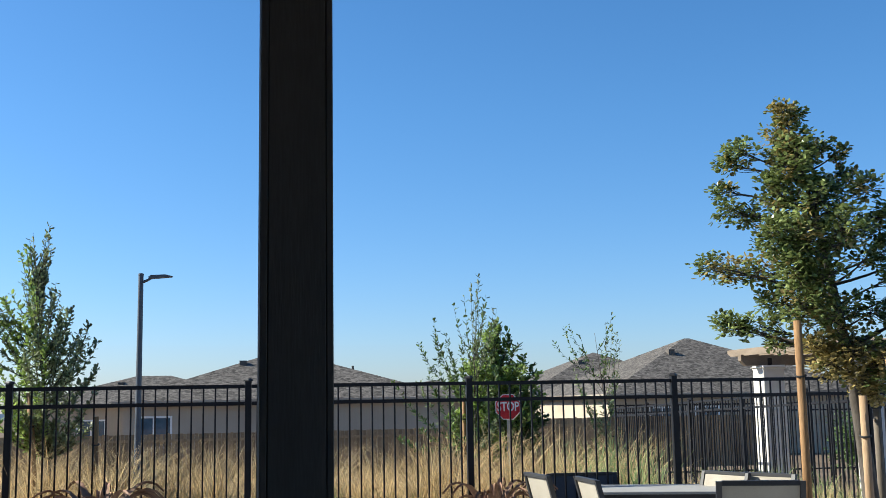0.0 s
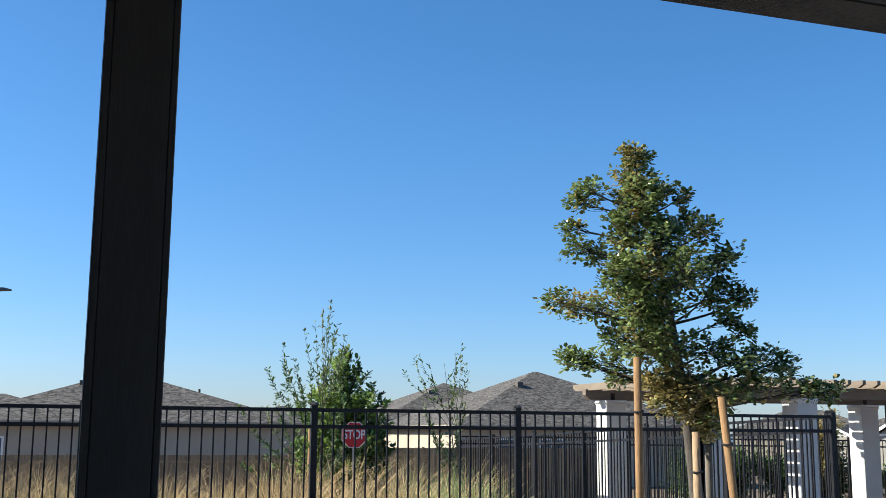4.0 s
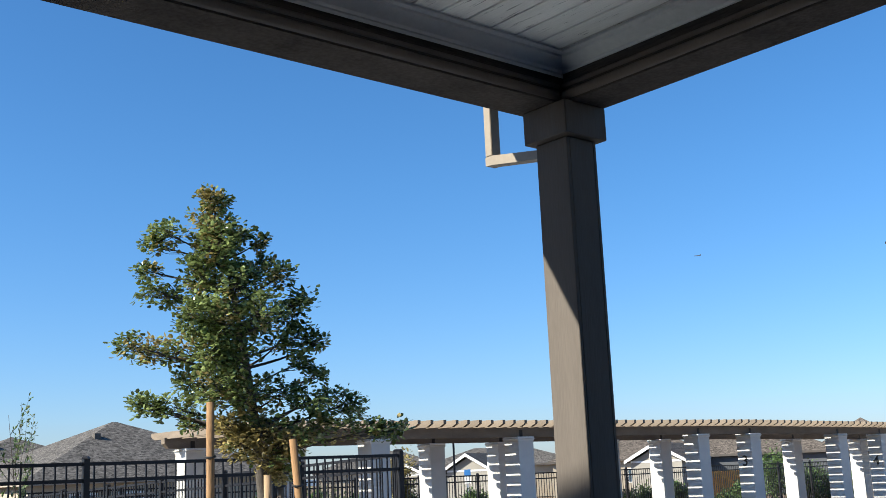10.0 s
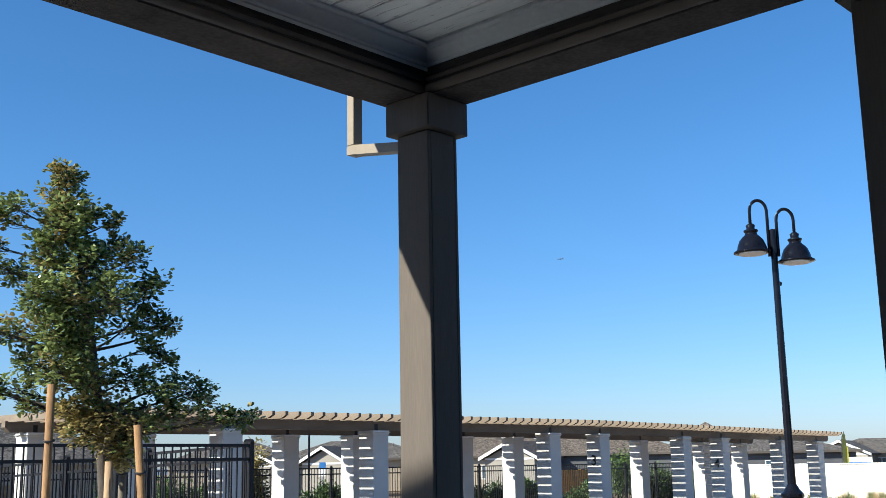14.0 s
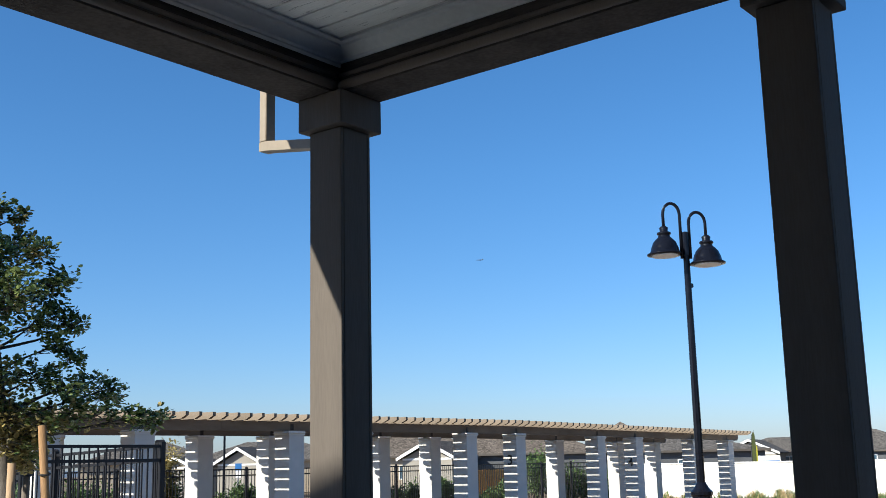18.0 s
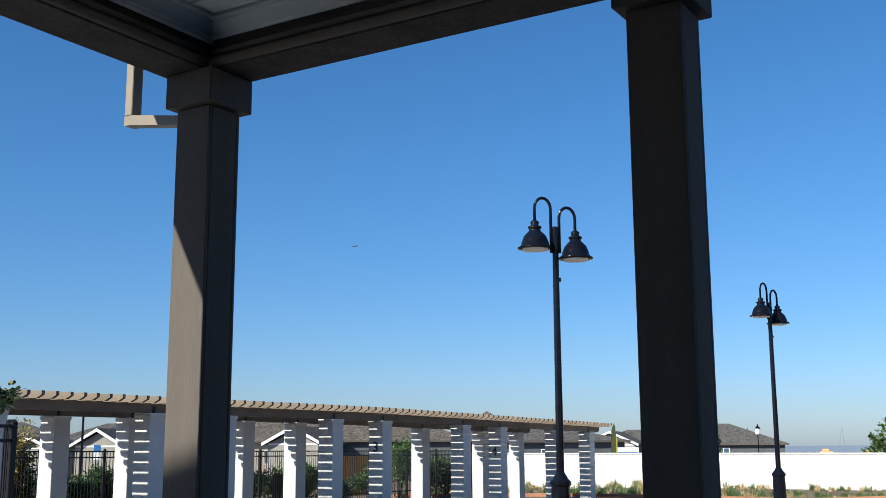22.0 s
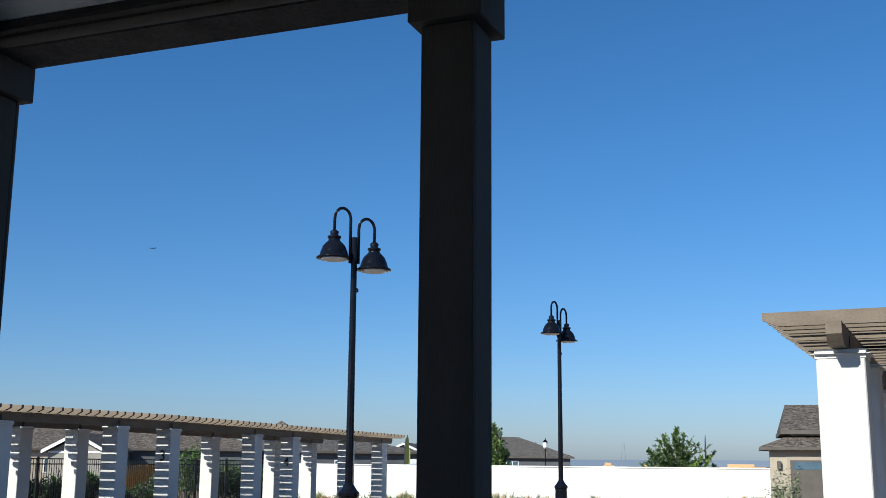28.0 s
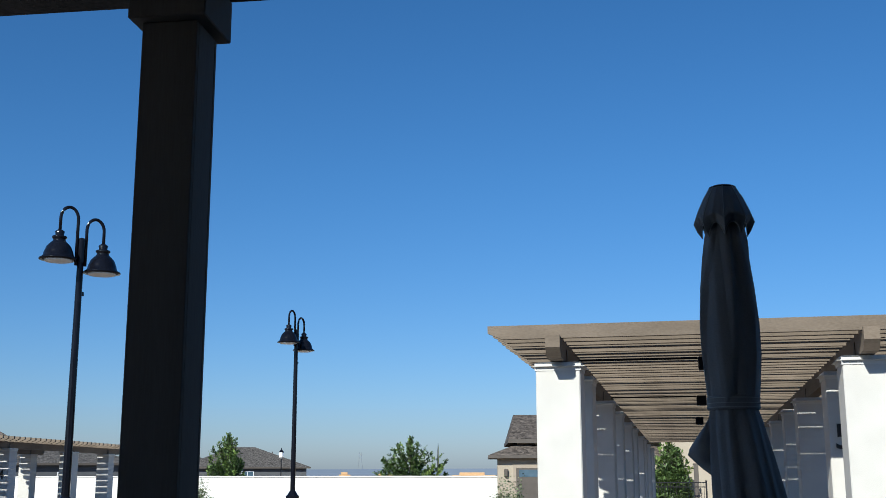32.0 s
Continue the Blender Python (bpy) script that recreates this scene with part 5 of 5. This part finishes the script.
# ---------------- houses ----------------
def build_house(m, hw, hd, wall_h, rise, kind, wallm, roofm, label, windows=(), over=0.45, trimm=None, ridge=None):
    """A house: walls, hipped or gabled roof with fascia, windows as (x share, z, width, height) on the front (local -y)."""
    g = thing("house", label, "house", m, "houses")
    trimm = trimm or M_WHITE
    if kind == "hip":
        part("wall", B(-hw, -hd, -0.5, hw, hd, wall_h), wallm, g)
    else:
        part("wall", prism(bmesh.new(), [(-hw, -0.5), (hw, -0.5), (hw, wall_h), (0, wall_h + rise * hw / (hw + over)), (-hw, wall_h)], "y", -hd, hd), wallm, g)
    a, b, e = hw + over, hd + over, 0.2
    bm = bmesh.new()
    if kind == "hip":
        rl = (max(a - b, 0.0) if a > b else 0.0) if ridge is None else ridge
        rv = max(b - a, 0.0) if ridge is None else 0.0
        lo = [bm.verts.new((x, y, wall_h)) for x, y in ((-a, -b), (a, -b), (a, b), (-a, b))]
        hi = [bm.verts.new((x, y, wall_h + e)) for x, y in ((-a, -b), (a, -b), (a, b), (-a, b))]
        bm.faces.new(lo[::-1])
        for i in range(4):
            bm.faces.new((lo[i], lo[(i + 1) % 4], hi[(i + 1) % 4], hi[i]))
        if rl == 0 and rv == 0:
            t = bm.verts.new((0, 0, wall_h + rise))
            for i in range(4):
                bm.faces.new((hi[i], hi[(i + 1) % 4], t))
        elif rl:
            r0, r1 = bm.verts.new((-rl, 0, wall_h + rise)), bm.verts.new((rl, 0, wall_h + rise))
            bm.faces.new((hi[0], hi[1], r1, r0))
            bm.faces.new((hi[2], hi[3], r0, r1))
            bm.faces.new((hi[1], hi[2], r1))
            bm.faces.new((hi[3], hi[0], r0))
        else:
            r0, r1 = bm.verts.new((0, -rv, wall_h + rise)), bm.verts.new((0, rv, wall_h + rise))
            bm.faces.new((hi[0], hi[1], r0))
            bm.faces.new((hi[1], hi[2], r1, r0))
            bm.faces.new((hi[2], hi[3], r1))
            bm.faces.new((hi[3], hi[0], r0, r1))
        roof = part("roof", bm, roofm, g)
        for x0, y0, x1, y1 in ((-a, -b - 0.03, a, -b - 0.003), (-a, b + 0.003, a, b + 0.03), (-a - 0.03, -b, -a - 0.003, b), (a + 0.003, -b, a + 0.03, b)):
            part("fascia", B(x0, y0, wall_h, x1, y1, wall_h + e), trimm, g)
        for px, py in ((0.45, -0.3),):
            zr = wall_h + e + (rise - e) * (1 - max(abs(py), (abs(px) * a - (rl if rl else 0)) / max(a - (rl if rl else 0), 0.1))) - 0.15
            part("vent_pipe", lathe(bmesh.new(), [(0.06, 0), (0.06, 0.38), (0.01, 0.39)], 8), M_DKTRIM, roof, at=T(px * a, py * b, zr))
        part("vent", B(-hw * 0.3, -hd * 0.35, wall_h + rise * 0.55, -hw * 0.3 + 0.35, -hd * 0.35 + 0.4, wall_h + rise * 0.78), M_DKTRIM, roof)
    else:
        t = 0.2
        for s in (-1, 1):
            part("roof", prism(bmesh.new(), [(s * a, wall_h - 0.05), (s * 0.001, wall_h + rise), (s * 0.001, wall_h + rise + t), (s * a, wall_h - 0.05 + t)], "y", -b, b), roofm, g)
            part("bargeboard", prism(bmesh.new(), [(s * a, wall_h - 0.14), (s * 0.001, wall_h + rise - 0.12), (s * 0.001, wall_h + rise + t - 0.02), (s * a, wall_h + t - 0.07)], "y", -b - 0.05, -b - 0.003), trimm, g)
        part("gable_band", B(-hw, -hd - 0.03, wall_h - 0.08, hw, -hd - 0.003, wall_h + 0.08), trimm, g)
    for x, z, w, h in windows:
        wd = part("window", B(x - w / 2, -hd - 0.02, z, x + w / 2, -hd - 0.004, z + h), M_DARKWIN, g, "dark glass")
        t = 0.09
        part("frame", B(x - w / 2 - t, -hd - 0.05, z - t, x + w / 2 + t, -hd - 0.003, z - 0.002), M_WHITE, wd)
        part("frame", B(x - w / 2 - t, -hd - 0.05, z + h + 0.002, x + w / 2 + t, -hd - 0.003, z + h + t), M_WHITE, wd)
        for xx in (x - w / 2 - t, x + w / 2 + 0.002):
            part("frame", B(xx, -hd - 0.05, z - 0.001, xx + t - 0.002, -hd - 0.003, z + h + 0.001), M_WHITE, wd)
        part("mullion", B(x - 0.04, -hd - 0.045, z, x + 0.04, -hd - 0.021, z + h), M_WHITE, wd)
    return g


def at_uv(u, v, rz=0.0, dz=0.0):
    p = W(u, v, 0, rz)
    p.translation.z = ground_z(p.translation.x, p.translation.y) + dz
    return p


# across the road: houses behind a board fence
build_house(at_uv(2.55, 57.6), 7.2, 7.2, 2.95, 2.75, "hip", M_TAN, M_ROOF, "tan stucco house with a hipped grey shingle roof", windows=((-5.9, 1.15, 1.4, 1.25),), trimm=M_BEIGE)
build_house(at_uv(-4.6, 70.0), 6.5, 5.5, 2.95, 1.9, "hip", M_TAN, M_ROOF, "tan stucco house with a low hipped roof", windows=((-3, 1, 1.4, 1.2),), trimm=M_BEIGE)
build_house(at_uv(13.5, 74.0), 5.0, 6.0, 2.95, 1.5, "hip", M_TAN, M_ROOF, "tan stucco house seen behind another roof", trimm=M_BEIGE)
build_house(at_uv(26.0, 60.0), 7.25, 7.1, 2.95, 3.4, "hip", M_CREAM, M_ROOF, "cream house with a hipped grey shingle roof beside the pergola", windows=((-4.6, 1.2, 1.2, 1.2), (-2.2, 1.2, 1.2, 1.2)), trimm=M_BEIGE)
build_house(at_uv(25.4, 75.0), 6.0, 6.0, 3.4, 2.9, "hip", M_CREAM, M_ROOF, "cream house with a hipped roof further back", trimm=M_BEIGE)
# beyond the pergola
for yw, d, hw, hd, wh, ri, kd, wm, rm, rz, lab in (
        (-30.6, 110, 2.05, 4.5, 2.6, 1.45, "gable", M_SIDING, M_ROOF, -50, "cream garage front with a white-trimmed gable"),
        (-27.5, 118, 1.5, 4.5, 2.45, 0.95, "gable", M_SIDING, M_ROOF, -48, "cream gable front with white trim"),
        (-31.5, 131, 9.0, 6.0, 2.9, 2.3, "hip", M_CREAM, M_ROOF, -30, "long house with a grey shingle roof"),
        (-25.5, 140, 8.0, 6.0, 2.9, 2.6, "hip", M_CREAM, M_ROOF, -25, "house with a grey shingle roof"),
        (-40.05, 100, 2.2, 4.5, 2.7, 1.4, "gable", M_SIDING, M_ROOF2, -55, "cream gable front with wide white bargeboards"),
        (-38.3, 116, 8.0, 6.0, 2.9, 3.0, "hip", M_CREAM, M_ROOF2, -38, "house with a brown shingle roof"),
        (-43.9, 110, 7.6, 6.0, 2.9, 3.0, "hip", M_GREYW, M_ROOF2, -44, "grey house with a brown shingle roof"),
        (-49.29, 125, 5.0, 5.0, 2.9, 3.5, "hip", M_GREYW, M_ROOF2, -49, "grey house with a pointed brown roof"),
        (-51.8, 112, 7.4, 6.0, 2.8, 1.75, "hip", M_GREYW, M_ROOF, -40, "grey house with a long shingle roof"),
        (-55.9, 150, 3.2, 6.0, 2.6, 1.6, "gable", M_SIDING, M_ROOF, -64, "small cream gabled house"),
        (-57.2, 158, 7.0, 5.0, 2.7, 2.0, "hip", M_CREAM, M_ROOF, -50, "cream house with a low grey roof"),
        (-60.9, 150, 7.5, 6.0, 2.5, 2.8, "hip", M_GREYW, M_ROOF, -55, "grey house with a hipped roof behind a tree")):
    p = far(yw, d, 0, rz)
    p.translation.z = -0.8
    build_house(p, hw, hd, wh, ri, kd, wm, rm, lab, windows=() if kd == "gable" else ((0, 0.9, 1.4, 1.2),), trimm=M_WHITE if kd == "gable" else M_DKTRIM)
_h = build_house(far(-81.0, 64, -0.8, -73), 6.9, 5.0, 3.72, 1.7, "hip", M_CREAM, M_ROOF2, "cream stucco house with a brown shingle roof and garage wing", trimm=M_DKTRIM, ridge=6.95)
part("wing_wall", B(-7.95, -5.95, -0.5, 1.0, -5.01, 2.95), M_CREAM, _h)
_bm = bmesh.new()
_lo = [_bm.verts.new((x, y, z)) for z in (2.95, 3.1) for x, y in ((-8.4, -6.4), (1.4, -6.4), (1.4, 2.5), (-8.4, 2.5))]
_r0, _r1 = _bm.verts.new((-3.9, -2.0, 4.85)), _bm.verts.new((-3.1, -2.0, 4.85))
_bm.faces.new(_lo[3::-1])
for i in range(4):
    _bm.faces.new((_lo[i], _lo[(i + 1) % 4], _lo[4 + (i + 1) % 4], _lo[4 + i]))
for f in ((_lo[4], _lo[5], _r1, _r0), (_lo[5], _lo[6], _r1), (_lo[6], _lo[7], _r0, _r1), (_lo[7], _lo[4], _r0)):
    _bm.faces.new(f)
part("wing_roof", _bm, M_ROOF2, _h)
part("gutter", B(-8.43, -6.46, 2.93, 1.43, -6.403, 3.08, bevel=0.01), M_DKTRIM, _h)
part("garage_trim", B(-7.15, -6.0, -0.3, -2.2, -5.953, 2.62), M_BEIGE, _h)
_d = part("garage_door", B(-7.0, -6.03, -0.3, -2.4, -6.003, 2.45), M_DKTRIM, _h)
for i in range(3):
    part("pane", B(-6.85 + i * 1.5, -6.045, 2.0, -5.55 + i * 1.5, -6.033, 2.36), M_DARKWIN, _d)
_l = part("wall_lantern", B(-7.62, -6.12, 2.0, -7.42, -5.953, 2.4, bevel=0.03), M_DKTRIM, _h)
build_house(far(-87.0, 57, -0.6, -84), 4.6, 4.0, 4.3, 2.0, "hip", M_CREAM, M_ROOF2, "cream stucco house at the far end of the pergola", trimm=M_DKTRIM)


def board_fence(u0, u1, v, top, mtl, label, h=1.85):
    g = thing("board_fence", label, "fence", W(0, v, 0), "board fences")
    bm = bmesh.new()
    u = u0
    while u < u1:
        box(bm, u + 0.004, random.uniform(-0.004, 0.004), top - h, u + 0.14, 0.022, top + random.uniform(-0.012, 0.012))
        u += 0.145
    tagged(part("boarding", bm, mtl, g), kind="stuff")
    k = u0
    while k < u1:
        part("post", B(k - 0.05, -0.03, top - h, k + 0.05, -0.006, top + 0.03), mtl, g)
        k += 2.4
    part("rail", B(u0, -0.05, top - 0.3, u1, -0.034, top - 0.2), mtl, g)


board_fence(-12, 9.5, 44.0, 0.76, M_BOARD, "weathered brown board fence across the road")
board_fence(7.2, 20.0, 38.0, 1.14, M_BOARD, "weathered brown board fence beside a cream house")
board_fence(41.6, 44.6, 31.5, 1.2, M_CEDAR, "new orange cedar board fence behind the pergola")


def build_corner_post(m):
    g = thing("post", "dark brown square post in front of a cream wall", "post", m)
    part("shaft", B(-0.1, -0.1, -0.4, 0.1, 0.1, 2.55, bevel=0.012), M_DKTRIM, g)
    part("post_cap", B(-0.13, -0.13, 2.552, 0.13, 0.13, 2.62, bevel=0.012), M_DKTRIM, g)


build_corner_post(far(-83.93, 49.0, -0.8, 6.5))


# ---------------- far trees and small things ----------------
for yw, d, sd, hh, wd, lab in ((-69.45, 69, 31, 4.75, 2.8, "leafy green tree behind the white wall"), (-60.25, 71, 32, 5.0, 1.7, "leafy green tree behind the white wall beside a roof"), (-82.7, 50.5, 33, 4.0, 1.05, "sunlit leafy green tree at the far end of the pergola")):
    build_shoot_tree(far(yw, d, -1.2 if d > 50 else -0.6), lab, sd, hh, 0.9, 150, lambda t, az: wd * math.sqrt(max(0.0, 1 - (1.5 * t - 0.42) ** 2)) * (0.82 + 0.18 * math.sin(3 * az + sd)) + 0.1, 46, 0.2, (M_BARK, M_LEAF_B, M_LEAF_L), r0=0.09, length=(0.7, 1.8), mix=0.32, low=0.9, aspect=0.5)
build_bush(far(-74.6, 30, -0.5), 0.55, 0.5, 2.0, 1500, 0.08, M_LEAF_S, 41, "silvery green shrub in front of the white wall")
build_bush(far(-59.0, 44, -0.9), 0.7, 0.6, 2.1, 1400, 0.1, M_LEAF_S, 42, "silvery green shrub in front of the white wall")


def build_pylon(m):
    g = thing("pylon", "distant lattice power pylon", "pylon", m, "pylons")
    for s in (-1, 1):
        part("leg", tube(bmesh.new(), [(s * 5, 0, 0), (s * 2.4, 0, 22), (s * 2.0, 0, 36)], [0.35, 0.3, 0.25], 5), M_GALV, g)
    for z in (8, 16, 24, 31):
        part("cross_arm", B(-5.5 if z > 20 else -4, -0.2, z, 5.5 if z > 20 else 4, 0.2, z + 0.5), M_GALV, g)


_py = build_pylon(far(-66.75, 2300, 0, -66))


def build_small_lamp(m):
    g = thing("lantern_post", "small distant black lantern post", "street lamp", m)
    part("pole", lathe(bmesh.new(), [(0.08, 0), (0.05, 0.3), (0.045, 4.0)], 8), M_LAMP, g)
    part("lantern", lathe(bmesh.new(), [(0.08, 4.0), (0.2, 4.1), (0.22, 4.5), (0.2, 4.51)], 8), M_LENS, g, "pale glass lantern")
    part("lantern_cap", lathe(bmesh.new(), [(0.25, 4.512), (0.05, 4.75), (0.02, 4.9)], 8), M_LAMP, g)


build_small_lamp(far(-62.85, 95, -1.5))
for yw, d, w, h in ((-68.2, 240, 6, 1.9), (-72.6, 260, 10, 2.1), (-66.0, 300, 3, 2.1)):
    thing("material_stack", "distant orange stack of building material", "stack", far(yw, d, -1.3, yw), data=mesh_of("material_stack", box(B(-w / 2, -2, 0, w / 2, 2, h * 0.7), -w / 3, -1.5, h * 0.7 + 0.004, w / 4, 1.5, h, bevel=0.05), M_ORANGE), group="stacks")


def build_plane(m):
    g = thing("airliner", "tiny distant grey airliner in the sky", "aircraft", m)
    part("fuselage", lathe(bmesh.new(), [(0.3, -19), (1.6, -15), (1.9, -10), (1.9, 9), (1.2, 15), (0.25, 19)], 12), M_PLANE, g, at=pose(0, 0, 0, 0, 90, 0))
    part("wing", prism(bmesh.new(), [(-4, 0), (3, 0), (-4, 16), (-6.5, 16)], "z", -0.5, 0.0), M_PLANE, g)
    part("wing", prism(bmesh.new(), [(3, -0.01), (-4, -0.01), (-6.5, -16), (-4, -16)], "z", -0.5, 0.0), M_PLANE, g)
    part("tail_fin", prism(bmesh.new(), [(-18, 1), (-12, 1), (-16, 7), (-19, 7)], "y", -0.3, 0.3), M_PLANE, g)


_p = far(-42.35, 3600, 1.62 + 3600 * math.tan(radians(10.38)), 140) @ Matrix.Diagonal((0.62, 0.62, 0.62, 1))
build_plane(_p)


def build_pole(m, h):
    g = thing("light_pole", "thin dark pole behind the pergola", "pole", m)
    part("shaft", lathe(bmesh.new(), [(0.09, 0), (0.06, 0.3), (0.055, h), (0.02, h + 0.05)], 8), M_LAMP, g)
    part("cap", lathe(bmesh.new(), [(0.08, h + 0.05), (0.08, h + 0.12), (0.02, h + 0.16)], 8), M_LAMP, g)


build_pole(far(-29.07, 55, -1.2), 4.4)
_b = far(-29.78, 98, -1.2, -40)
_g = thing("banner_sign", "blue upright sign with a pale band before a garage", "sign", _b)
part("panel", B(-0.28, -0.05, 2.5, 0.28, 0.05, 3.1), M_BLUE, _g)
part("pale_band", B(-0.26, -0.05, 1.9, 0.26, 0.04, 2.496), M_SIGNW, _g)
part("foot", B(-0.06, -0.045, 0, 0.06, 0.06, 1.896), M_GALV, _g)
# white and blue form of unclear kind, made up as a board on legs
_g = thing("sign_board", "low white and blue form behind the wall, built as a board", "sign", far(-56.4, 72, -1.0, -50))
part("board", B(-0.75, -0.04, 1.6, 0.75, 0.04, 2.55), M_SIGNW, _g)
part("blue_band", B(-0.7, -0.052, 1.9, 0.7, -0.042, 2.25), M_BLUE, _g)
for x in (-0.6, 0.6):
    part("leg", B(x - 0.04, -0.03, 0, x + 0.04, 0.03, 1.598), M_GALV, _g)
# guy ties of the slender tree
_a0, _a1 = far(20.3, 14.2, 0.75, 0, O_A).translation, far(17.62, 14.3, 0.8, 0, O_A).translation
_m0 = far(19.2, 14.5, 0.68, 0, O_A).translation
_g = thing("tree_tie", "black rubber ties between two stakes and a slim trunk", "tie")
part("tie", tube(bmesh.new(), [_a0, _m0], [0.012, 0.012], 6), M_TIE, _g)
part("tie", tube(bmesh.new(), [_m0, _a1], [0.012, 0.012], 6), M_TIE, _g)
